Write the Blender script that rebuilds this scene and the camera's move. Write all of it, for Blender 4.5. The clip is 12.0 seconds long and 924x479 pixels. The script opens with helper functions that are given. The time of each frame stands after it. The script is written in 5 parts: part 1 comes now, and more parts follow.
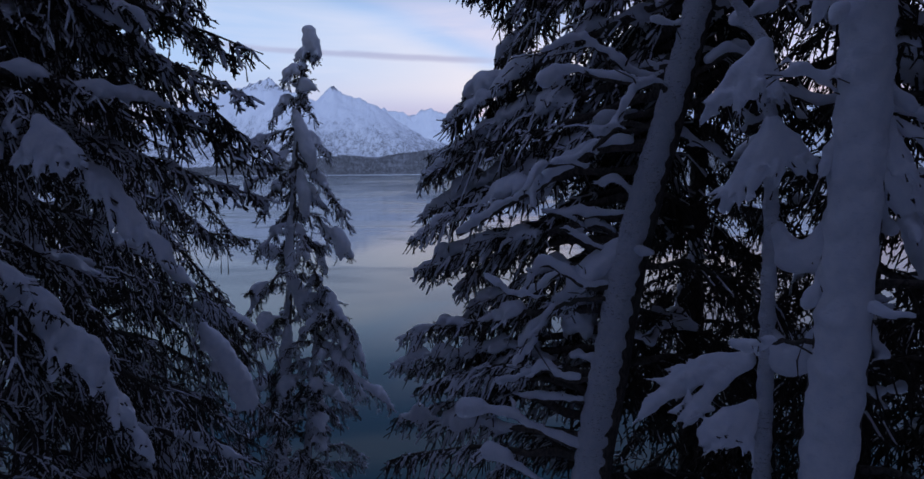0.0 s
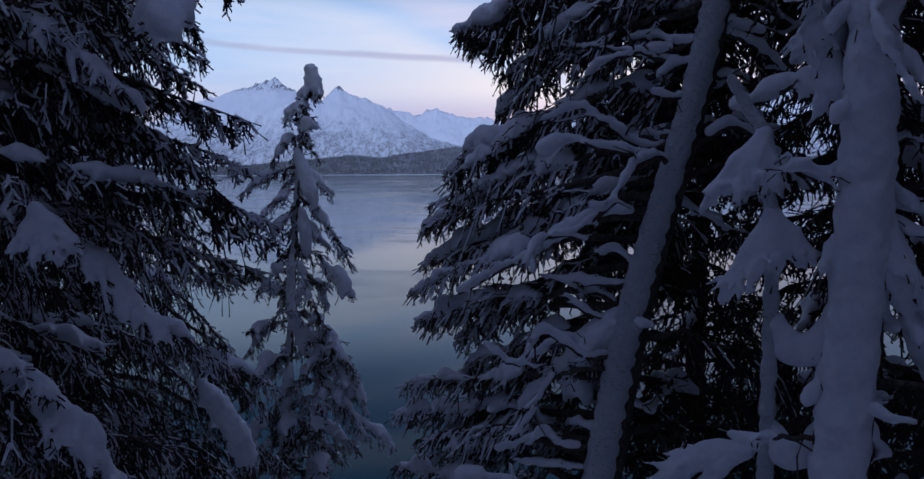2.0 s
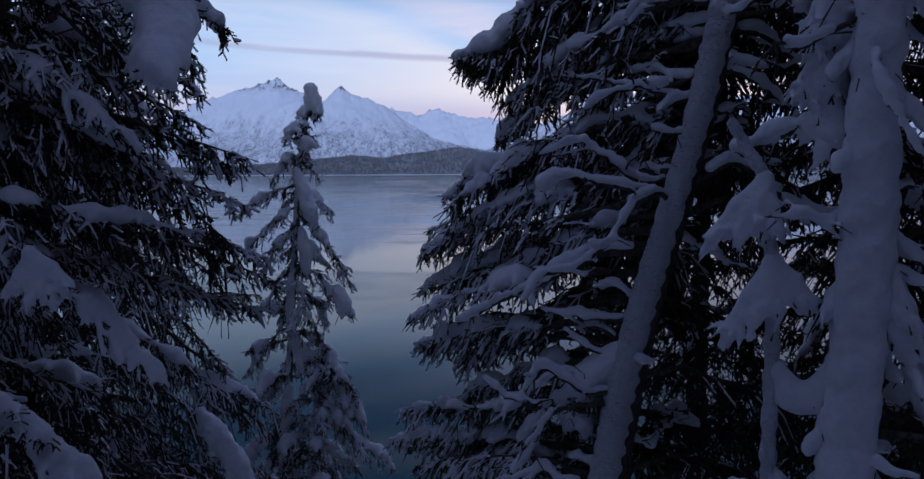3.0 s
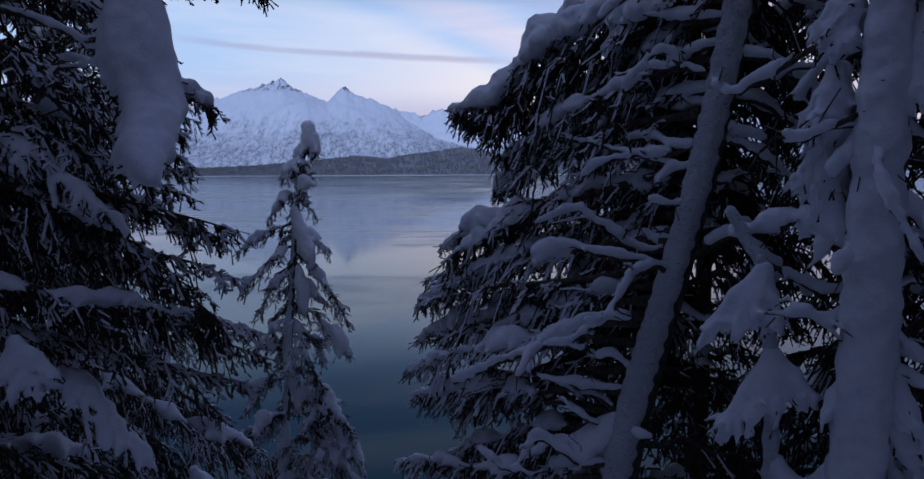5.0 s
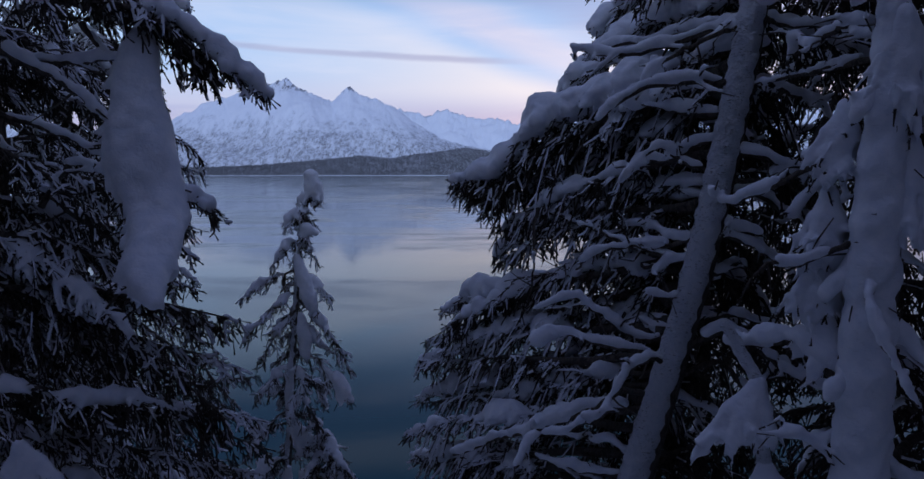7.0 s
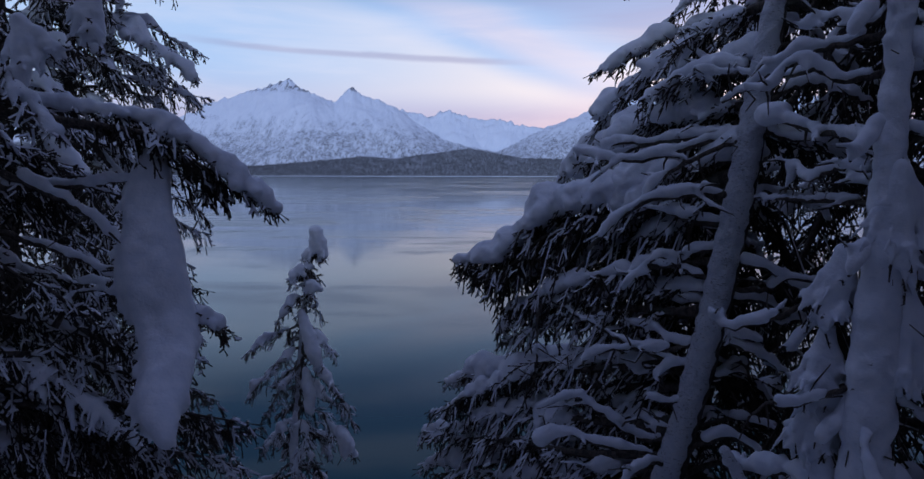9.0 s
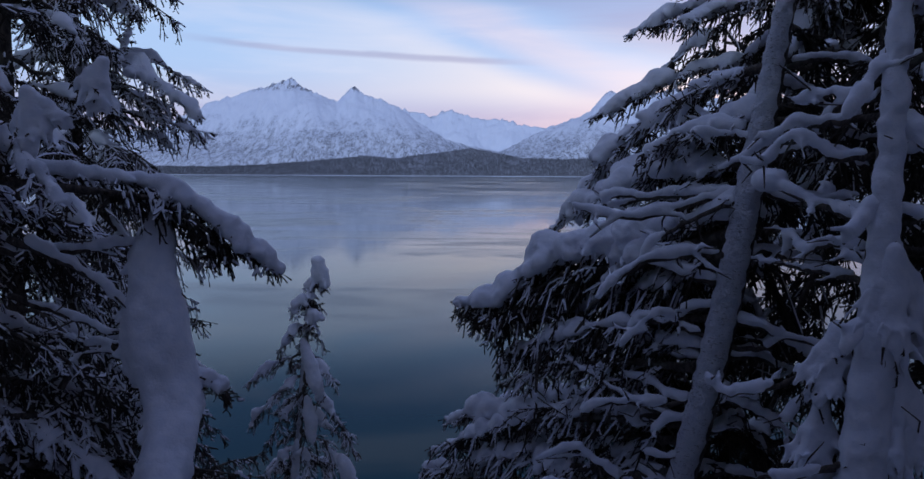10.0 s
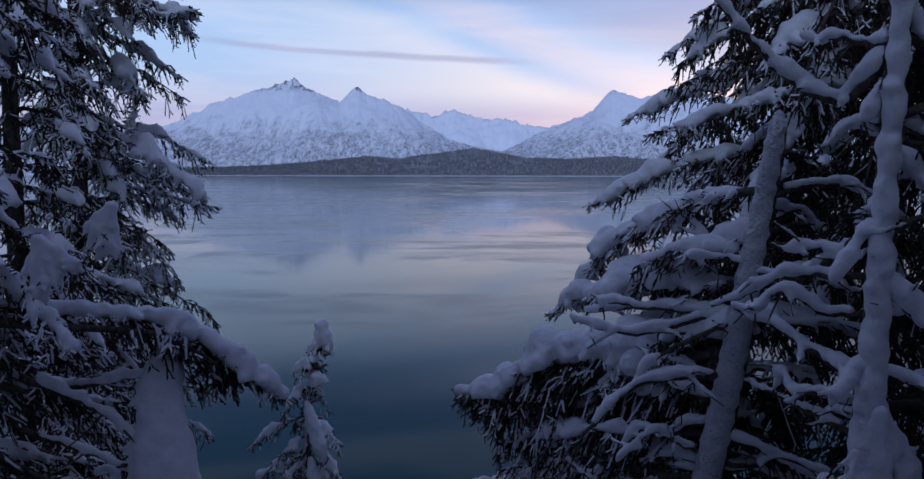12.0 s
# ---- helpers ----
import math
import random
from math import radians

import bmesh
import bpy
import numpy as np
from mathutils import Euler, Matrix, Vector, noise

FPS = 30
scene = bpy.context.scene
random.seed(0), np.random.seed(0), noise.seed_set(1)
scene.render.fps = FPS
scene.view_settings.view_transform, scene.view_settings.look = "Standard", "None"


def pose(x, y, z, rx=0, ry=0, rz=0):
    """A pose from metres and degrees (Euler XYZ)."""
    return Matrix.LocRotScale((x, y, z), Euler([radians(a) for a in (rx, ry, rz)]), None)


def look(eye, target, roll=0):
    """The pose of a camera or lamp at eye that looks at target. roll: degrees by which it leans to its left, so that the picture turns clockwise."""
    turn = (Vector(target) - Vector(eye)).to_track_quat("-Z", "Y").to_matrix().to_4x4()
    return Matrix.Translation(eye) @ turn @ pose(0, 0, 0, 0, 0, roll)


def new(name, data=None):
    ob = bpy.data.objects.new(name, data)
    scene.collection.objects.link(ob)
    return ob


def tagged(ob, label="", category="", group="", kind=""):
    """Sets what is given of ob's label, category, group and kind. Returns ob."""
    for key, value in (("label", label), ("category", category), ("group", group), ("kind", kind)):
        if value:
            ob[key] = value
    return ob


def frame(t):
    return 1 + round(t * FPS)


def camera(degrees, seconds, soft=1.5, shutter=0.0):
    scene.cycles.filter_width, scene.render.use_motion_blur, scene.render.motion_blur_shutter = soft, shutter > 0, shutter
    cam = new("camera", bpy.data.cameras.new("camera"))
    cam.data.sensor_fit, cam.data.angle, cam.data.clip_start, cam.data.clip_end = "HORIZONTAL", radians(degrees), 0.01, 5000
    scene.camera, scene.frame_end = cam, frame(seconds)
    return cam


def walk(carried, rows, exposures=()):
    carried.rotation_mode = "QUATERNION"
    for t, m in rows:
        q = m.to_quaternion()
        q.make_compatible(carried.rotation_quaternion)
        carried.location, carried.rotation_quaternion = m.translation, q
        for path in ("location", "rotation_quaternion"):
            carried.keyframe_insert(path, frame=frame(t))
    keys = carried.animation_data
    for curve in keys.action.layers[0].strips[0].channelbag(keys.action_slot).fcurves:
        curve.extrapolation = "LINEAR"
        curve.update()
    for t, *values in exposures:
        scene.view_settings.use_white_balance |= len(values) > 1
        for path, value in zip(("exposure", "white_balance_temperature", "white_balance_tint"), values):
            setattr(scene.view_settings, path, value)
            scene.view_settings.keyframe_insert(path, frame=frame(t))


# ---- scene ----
cam = camera(66.1, 12.0)
PATH = [
    (0, (-0.003, 0.015, 14.037), (-0.004, 2.006, 13.845), -0.4),
    (0.5, (0.012, 0.04, 14.175), (0.006, 2.031, 13.981), -0.5),
    (1, (0.022, 0.058, 14.298), (0.013, 2.048, 14.105), -0.3),
    (1.5, (0.042, 0.082, 14.433), (0.028, 2.072, 14.24), -0.4),
    (2, (0.049, 0.095, 14.559), (0.033, 2.086, 14.367), -0.3),
    (2.5, (0.062, 0.123, 14.697), (0.043, 2.114, 14.504), -0.3),
    (3, (0.076, 0.157, 14.816), (0.054, 2.148, 14.624), -0.3),
    (5, (0.144, 0.294, 15.321), (0.112, 2.285, 15.13), -0.3),
    (5.5, (0.155, 0.312, 15.451), (0.12, 2.303, 15.26), -0.3),
    (6, (0.165, 0.32, 15.607), (0.128, 2.311, 15.416), -0.2),
    (6.5, (0.18, 0.309, 15.789), (0.14, 2.299, 15.599), -0.1),
    (8.5, (0.173, 0.286, 16.511), (0.123, 2.276, 16.321), 0.0),
    (9, (0.163, 0.281, 16.723), (0.114, 2.271, 16.535), 0.1),
    (9.5, (0.163, 0.272, 16.929), (0.112, 2.263, 16.741), 0.2),
    (10, (0.172, 0.257, 17.143), (0.118, 2.247, 16.954), 0.3),
    (10.5, (0.18, 0.237, 17.353), (0.124, 2.228, 17.164), 0.3),
    (11, (0.184, 0.229, 17.568), (0.126, 2.219, 17.379), 0.2),
    (11.5, (0.188, 0.226, 17.783), (0.128, 2.216, 17.593), 0.2),
    (12, (0.198, 0.224, 18.024), (0.135, 2.214, 17.834), 0.1),
]
walk(cam, [(t, look(eye, target, roll)) for t, eye, target, roll in PATH])
scene.view_settings.exposure = 0.0

# ---- world: dusk sky with streaks of cloud over the far shore ----
world = bpy.data.worlds.new("world")
scene.world = world
world.use_nodes = True
WT = world.node_tree
WT.nodes.clear()


def maths(tree, op, *args, clamp=False):
    """A Math node on numbers or sockets; returns its output."""
    node = tree.nodes.new("ShaderNodeMath")
    node.operation, node.use_clamp = op, clamp
    for k, value in enumerate(args):
        if isinstance(value, (int, float)):
            node.inputs[k].default_value = value
        else:
            tree.links.new(value, node.inputs[k])
    return node.outputs[0]


def span(tree, value, lo, hi, out_lo=0.0, out_hi=1.0):
    """Smooth step of value from lo..hi to out_lo..out_hi."""
    node = tree.nodes.new("ShaderNodeMapRange")
    node.interpolation_type = "SMOOTHSTEP"
    tree.links.new(value, node.inputs[0])
    for k, number in enumerate((lo, hi, out_lo, out_hi), 1):
        node.inputs[k].default_value = number
    return node.outputs[0]


def blend(tree, factor, a, b, mode="MIX"):
    node = tree.nodes.new("ShaderNodeMix")
    node.data_type, node.blend_type = "RGBA", mode
    for value, socket in ((factor, node.inputs[0]), (a, node.inputs[6]), (b, node.inputs[7])):
        if isinstance(value, (int, float)):
            socket.default_value = value
        elif isinstance(value, tuple):
            socket.default_value = (*value, 1)
        else:
            tree.links.new(value, socket)
    return node.outputs[2]


def grain(tree, vector, scale, detail=4, rough=0.55, distortion=0.0):
    node = tree.nodes.new("ShaderNodeTexNoise")
    node.inputs["Scale"].default_value, node.inputs["Detail"].default_value = scale, detail
    node.inputs["Roughness"].default_value, node.inputs["Distortion"].default_value = rough, distortion
    if vector is not None:
        tree.links.new(vector, node.inputs["Vector"])
    return node.outputs[0]


def stretched(tree, vector, scale, turn=(0, 0, 0)):
    node = tree.nodes.new("ShaderNodeMapping")
    node.inputs["Scale"].default_value, node.inputs["Rotation"].default_value = scale, turn
    tree.links.new(vector, node.inputs["Vector"])
    return node.outputs[0]


def make_sky():
    t = WT
    way = t.nodes.new("ShaderNodeTexCoord").outputs["Generated"]
    parts = t.nodes.new("ShaderNodeSeparateXYZ")
    t.links.new(way, parts.inputs[0])
    x, y, z = parts.outputs
    ahead = span(t, y, -0.5, 0.9)
    # clear sky: pale near the horizon, deeper blue overhead
    low = blend(t, span(t, z, 0.06, 0.15), (0.40, 0.43, 0.70), (0.33, 0.535, 0.90))
    clear = blend(t, span(t, z, 0.195, 0.31), low, SKY_TOP)
    clear = blend(t, ahead, SKY_BACK, clear)
    # high thin cloud, drawn out in streaks that fall to the right
    fine = grain(t, stretched(t, way, (2.2, 2.2, 16.0), (0, radians(16), 0)), 1.6, 5, 0.55, 0.5)
    broad = grain(t, stretched(t, way, (1.2, 1.2, 6.0), (0, radians(20), 0)), 1.3, 3, 0.5, 0.6)
    slant = maths(t, "ADD", maths(t, "ADD", z, maths(t, "MULTIPLY", x, 0.36)), maths(t, "MULTIPLY", maths(t, "SUBTRACT", broad, 0.5), 0.06))
    pink = maths(t, "MULTIPLY", span(t, slant, 0.165, 0.20), span(t, slant, 0.245, 0.21))
    pink = maths(t, "MULTIPLY", maths(t, "MULTIPLY", pink, span(t, z, 0.27, 0.20)), span(t, fine, 0.2, 0.6, 0.55, 1.0))
    sky = blend(t, maths(t, "MULTIPLY", pink, maths(t, "MULTIPLY", ahead, 0.6)), clear, (0.68, 0.63, 0.80))
    grey = maths(t, "MULTIPLY", span(t, slant, 0.225, 0.275), span(t, fine, 0.25, 0.62, 0.5, 1.0))
    sky = blend(t, maths(t, "MULTIPLY", maths(t, "MULTIPLY", grey, span(t, z, 0.34, 0.24)), 0.85), sky, GREY_CLOUD)
    # bright veil low over the ridge, warmest where the sun went down
    veil = maths(t, "MULTIPLY", span(t, z, 0.072, 0.118), span(t, slant, 0.180, 0.135))
    veil = maths(t, "MULTIPLY", veil, span(t, x, -0.38, 0.14, 0.15, 1.0))
    sky = blend(t, maths(t, "MULTIPLY", veil, maths(t, "MULTIPLY", ahead, 0.85)), sky, (0.80, 0.78, 0.87))
    glow = maths(t, "MULTIPLY", span(t, maths(t, "ABSOLUTE", maths(t, "SUBTRACT", x, 0.27)), 0.32, 0.0), span(t, maths(t, "ABSOLUTE", maths(t, "SUBTRACT", z, 0.12)), 0.11, 0.0))
    glow = maths(t, "MULTIPLY", glow, ahead)
    sky = blend(t, glow, sky, (0.13, 0.13, 0.08), "ADD")
    # one thin dark streak
    line = maths(t, "ADD", maths(t, "ADD", z, maths(t, "MULTIPLY", x, 0.045)), maths(t, "MULTIPLY", maths(t, "SUBTRACT", fine, 0.5), 0.016))
    streak = span(t, maths(t, "ABSOLUTE", maths(t, "SUBTRACT", line, 0.151)), 0.0065, 0.001)
    streak = maths(t, "MULTIPLY", streak, maths(t, "MULTIPLY", span(t, x, -0.42, -0.28), span(t, x, 0.10, -0.02)))
    sky = blend(t, maths(t, "MULTIPLY", streak, maths(t, "MULTIPLY", ahead, 0.6)), sky, (0.29, 0.32, 0.56))
    # faint combing of the whole veil
    sky = blend(t, maths(t, "MULTIPLY", span(t, fine, 0.44, 0.66), 0.24), sky, (0.76, 0.76, 0.92))
    # the last light of the set sun, scattered by the air
    air = t.nodes.new("ShaderNodeTexSky")
    air.sky_type, air.sun_disc = "NISHITA", False
    air.sun_elevation, air.sun_rotation, air.altitude = radians(1.0), radians(18), 20
    sky = blend(t, 0.03, sky, air.outputs[0], "ADD")
    background = t.nodes.new("ShaderNodeBackground")
    background.inputs[1].default_value = SKY_STRENGTH
    t.links.new(sky, background.inputs[0])
    out = t.nodes.new("ShaderNodeOutputWorld")
    t.links.new(background.outputs[0], out.inputs[0])


SKY_TOP, SKY_BACK, GREY_CLOUD, SKY_STRENGTH = (0.073, 0.122, 0.308), (0.092, 0.124, 0.302), (0.27, 0.34, 0.63), 1.0
make_sky()

# the broad pale light of the open sky at the camera's back
sun = new("sun", bpy.data.lights.new("sun", "SUN"))
sun.data.energy, sun.data.angle, sun.data.color = 1.34, radians(30), (0.54, 0.69, 1.0)
sun.matrix_world = look((-14, -84, 50), (0, 0, 0))


# ---- materials ----
def material(name, rough=0.6):
    m = bpy.data.materials.new(name)
    m.use_nodes = True
    t = m.node_tree
    shader = t.nodes["Principled BSDF"]
    shader.inputs["Roughness"].default_value = rough
    place = t.nodes.new("ShaderNodeNewGeometry").outputs["Position"]
    return m, t, shader, place


def bump(t, shader, height, strength, distance):
    node = t.nodes.new("ShaderNodeBump")
    node.inputs["Strength"].default_value, node.inputs["Distance"].default_value = strength, distance
    t.links.new(height, node.inputs["Height"])
    t.links.new(node.outputs[0], shader.inputs["Normal"])


def snow_material(name, litter=0.0, lump=12.0):
    m, t, shader, place = material(name, 0.65)
    big = grain(t, place, lump, 4, 0.55)
    small = grain(t, place, 160, 3, 0.6)
    colour = blend(t, span(t, big, 0.35, 0.65), (0.78, 0.81, 0.86), (0.86, 0.87, 0.90))
    if litter:
        specks = grain(t, stretched(t, place, (0.6, 0.6, 1.7)), 55, 5, 0.7)
        patches = grain(t, place, 5, 2)
        dirt = maths(t, "MULTIPLY", span(t, specks, 0.56, 0.63), span(t, patches, 0.36, 0.58))
        colour = blend(t, maths(t, "MULTIPLY", dirt, litter), colour, (0.09, 0.07, 0.05))
    t.links.new(colour, shader.inputs["Base Color"])
    shader.inputs["Specular IOR Level"].default_value = 0.25
    middle = grain(t, place, 48, 4, 0.65)
    relief = maths(t, "ADD", big, maths(t, "ADD", maths(t, "MULTIPLY", middle, 1.3 if litter > 0.3 else 0.3 if litter else 0.14), maths(t, "MULTIPLY", small, 0.3 if litter else 0.05)))
    bump(t, shader, relief, 0.8 if litter > 0.3 else 0.5, 0.04 if litter > 0.3 else 0.022)
    return m


def needle_material():
    m, t, shader, place = material("spruce_needles", 0.55)
    info = t.nodes.new("ShaderNodeObjectInfo").outputs["Random"]
    tone = grain(t, place, 9, 3)
    green = blend(t, span(t, tone, 0.3, 0.7), (0.024, 0.024, 0.020), (0.056, 0.047, 0.038))
    green = blend(t, maths(t, "MULTIPLY", info, 0.5), green, (0.070, 0.048, 0.038))
    t.links.new(green, shader.inputs["Base Color"])
    shader.inputs["Specular IOR Level"].default_value = 0.1
    return m


def bark_material():
    m, t, shader, place = material("spruce_bark", 0.9)
    plates = grain(t, stretched(t, place, (1, 1, 0.35)), 38, 5, 0.65, 0.6)
    stain = grain(t, place, 4, 3)
    colour = blend(t, span(t, plates, 0.35, 0.65), (0.035, 0.028, 0.024), (0.13, 0.105, 0.085))
    colour = blend(t, span(t, stain, 0.5, 0.72, 0, 0.5), colour, (0.10, 0.115, 0.085))
    t.links.new(colour, shader.inputs["Base Color"])
    bump(t, shader, plates, 0.9, 0.02)
    return m


def water_material():
    m, t, shader, place = material("still_water", 0.05)
    spot = t.nodes.new("ShaderNodeSeparateXYZ")
    t.links.new(place, spot.inputs[0])
    drift = grain(t, stretched(t, place, (0.010, 0.013, 1)), 1.0, 7, 0.62, 1.2)
    wisps = grain(t, stretched(t, place, (0.05, 0.09, 1)), 1.0, 6, 0.62, 0.8)
    strokes = grain(t, stretched(t, place, (0.006, 0.022, 1), (0, 0, radians(4))), 1.0, 7, 0.68, 0.7)
    ripple = grain(t, stretched(t, place, (0.5, 1.2, 1)), 1.0, 4, 0.6)
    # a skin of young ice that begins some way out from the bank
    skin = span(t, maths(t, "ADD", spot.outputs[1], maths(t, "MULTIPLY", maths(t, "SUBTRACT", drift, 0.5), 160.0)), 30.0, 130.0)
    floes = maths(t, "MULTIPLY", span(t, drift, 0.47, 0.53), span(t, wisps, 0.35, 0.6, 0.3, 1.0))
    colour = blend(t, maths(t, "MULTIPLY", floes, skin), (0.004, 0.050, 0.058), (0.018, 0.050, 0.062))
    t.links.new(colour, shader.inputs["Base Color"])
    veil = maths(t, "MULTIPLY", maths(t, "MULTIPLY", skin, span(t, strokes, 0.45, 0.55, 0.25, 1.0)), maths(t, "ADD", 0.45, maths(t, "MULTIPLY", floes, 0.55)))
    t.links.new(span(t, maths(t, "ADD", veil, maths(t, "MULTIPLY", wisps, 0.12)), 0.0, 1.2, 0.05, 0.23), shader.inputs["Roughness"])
    shader.inputs["IOR"].default_value = 1.31
    shader.inputs["Specular IOR Level"].default_value = 0.26
    bump(t, shader, maths(t, "ADD", maths(t, "MULTIPLY", ripple, 0.4), maths(t, "MULTIPLY", wisps, 2.0)), 0.08, 0.05)
    return m


def mountain_material(name, scrub_low, scrub_high, rock, dense=0.36):
    m, t, shader, place = material(name, 0.8)
    z = t.nodes.new("ShaderNodeSeparateXYZ")
    t.links.new(place, z.inputs[0])
    dots = grain(t, stretched(t, place, (1, 1, 0.6)), 0.13, 5, 0.7, 0.4)
    gully = grain(t, stretched(t, place, (1.0, 0.5, 0.40), (0, radians(40), 0)), 0.013, 7, 0.68, 1.4)
    lines = grain(t, stretched(t, place, (1.0, 0.35, 0.16), (0, radians(-38), 0)), 0.05, 5, 0.66, 0.9)
    chutes = grain(t, stretched(t, place, (1.0, 0.35, 0.13), (0, radians(30), 0)), 0.055, 4, 0.66, 0.7)
    reach = maths(t, "ADD", z.outputs[2], maths(t, "MULTIPLY", maths(t, "SUBTRACT", gully, 0.5), 520.0))
    cover = span(t, reach, scrub_high, scrub_low)
    specks = grain(t, stretched(t, place, (1, 1, 0.6)), 0.32, 3, 0.7)
    shore = span(t, z.outputs[2], 0.6, 2.4)
    thin = maths(t, "MULTIPLY", span(t, dots, 0.42, 0.54, dense, 1.0), span(t, specks, 0.40, 0.52, dense, 1.0))
    scrub = maths(t, "MULTIPLY", maths(t, "MULTIPLY", cover, shore), maths(t, "MULTIPLY", thin, span(t, maths(t, "MAXIMUM", lines, chutes), 0.46, 0.60, dense * (0.6 if dense < 0.5 else 1.0), 1.0)))
    crag = maths(t, "MULTIPLY", span(t, maths(t, "ADD", z.outputs[2], maths(t, "MULTIPLY", gully, 110.0)), rock, rock + 40.0), span(t, chutes, 0.47, 0.55))
    white = blend(t, span(t, gully, 0.3, 0.7), (0.80, 0.85, 0.92), (0.86, 0.90, 0.95))
    colour = blend(t, maths(t, "MULTIPLY", scrub, 0.95), white, (0.07, 0.07, 0.075))
    colour = blend(t, maths(t, "MULTIPLY", crag, 0.85), colour, (0.13, 0.13, 0.15))
    t.links.new(colour, shader.inputs["Base Color"])
    bump(t, shader, maths(t, "ADD", gully, maths(t, "MULTIPLY", dots, 0.15)), 0.6, 14.0)
    return m


def forest_material():
    m, t, shader, place = material("snowy_forest", 0.9)
    tone = grain(t, place, 0.05, 3)
    dots = grain(t, place, 0.35, 2)
    colour = blend(t, span(t, tone, 0.35, 0.65), (0.125, 0.13, 0.135), (0.165, 0.17, 0.175))
    colour = blend(t, span(t, dots, 0.50, 0.75, 0, 0.12), colour, (0.75, 0.78, 0.82))
    t.links.new(colour, shader.inputs["Base Color"])
    return m


SNOW = snow_material("snow", 0.0)
TRUNK_SNOW = snow_material("wind_packed_snow", 0.6, 20.0)
CRUST = snow_material("crusted_snow", 0.12, 14.0)
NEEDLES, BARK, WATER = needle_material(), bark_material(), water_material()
HIGH_SNOW = mountain_material("mountain_snow", 130, 330, 515)
FAR_SNOW = mountain_material("far_mountain_snow", -300, -100, 900)
HILL = mountain_material("hill_snow", 500, 900, 5000, 0.88)
FOREST = forest_material()


# ---- mesh tools ----
def solid(name, verts, faces, mat, parent=None, smooth=True, label=""):
    """One mesh object from an array of points and a list of face arrays (three or four corners a row)."""
    me = bpy.data.meshes.new(name)
    verts = np.asarray(verts, dtype=np.float32)
    faces = [np.asarray(f, dtype=np.int32) for f in faces if len(f)]
    loops = np.concatenate([f.ravel() for f in faces])
    sizes = np.concatenate([np.full(len(f), f.shape[1], dtype=np.int32) for f in faces])
    me.vertices.add(len(verts))
    me.vertices.foreach_set("co", verts.ravel())
    me.loops.add(len(loops))
    me.loops.foreach_set("vertex_index", loops)
    me.polygons.add(len(sizes))
    me.polygons.foreach_set("loop_start", np.concatenate(([0], np.cumsum(sizes)[:-1])).astype(np.int32))
    me.polygons.foreach_set("use_smooth", np.full(len(sizes), smooth))
    me.update(calc_edges=True)
    me.validate()
    me.materials.append(mat)
    ob = new(name, me)
    if parent is not None:
        ob.parent = parent
    if label:
        tagged(ob, label)
    return ob


def joined(pieces):
    """Joins (verts, faces) pairs into one pair, faces grouped by their number of corners."""
    verts, groups, base = [], {}, 0
    for v, fs in pieces:
        for f in fs:
            if len(f):
                groups.setdefault(np.shape(f)[1], []).append(np.asarray(f) + base)
        verts.append(v)
        base += len(v)
    return np.concatenate(verts), [np.concatenate(g) for g in groups.values()]


def tube(points, radii, sides=6):
    """A tapered tube along points, closed at its tip."""
    points = np.asarray(points, float)
    along = np.gradient(points, axis=0)
    along /= np.linalg.norm(along, axis=1)[:, None] + 1e-9
    ref = np.where(np.abs(along[:, 2:3]) > 0.9, (1.0, 0, 0), (0, 0, 1.0))
    side = np.cross(along, ref)
    side /= np.linalg.norm(side, axis=1)[:, None] + 1e-9
    up = np.cross(side, along)
    a = np.linspace(0, 2 * np.pi, sides, endpoint=False)
    ring = side[:, None] * np.cos(a)[None, :, None] + up[:, None] * np.sin(a)[None, :, None]
    verts = (points[:, None] + ring * np.asarray(radii, float)[:, None, None]).reshape(-1, 3)
    n = len(points)
    i, k = np.meshgrid(np.arange(n - 1), np.arange(sides), indexing="ij")
    j = (k + 1) % sides
    quads = np.stack([i * sides + k, i * sides + j, (i + 1) * sides + j, (i + 1) * sides + k], -1).reshape(-1, 4)
    return verts, [quads]


def wobble(p, size):
    """Smooth three-dimensional unevenness of about -1..1 with features of that size."""
    q = p / size * 2.2
    x, y, z = q[..., 0], q[..., 1], q[..., 2]
    return (np.sin(x + 1.7 * np.sin(0.8 * y + 1.3)) * np.sin(y * 1.1 + 1.4 * np.sin(0.9 * z)) + np.sin(z * 1.05 + 1.5 * np.sin(0.7 * x + 2.1))
            + 0.5 * np.sin(2.3 * x + 1.1 * y - 1.9 * z) + 0.4 * np.sin(2.9 * y - 1.3 * z + 0.7 * x)) / 2.2


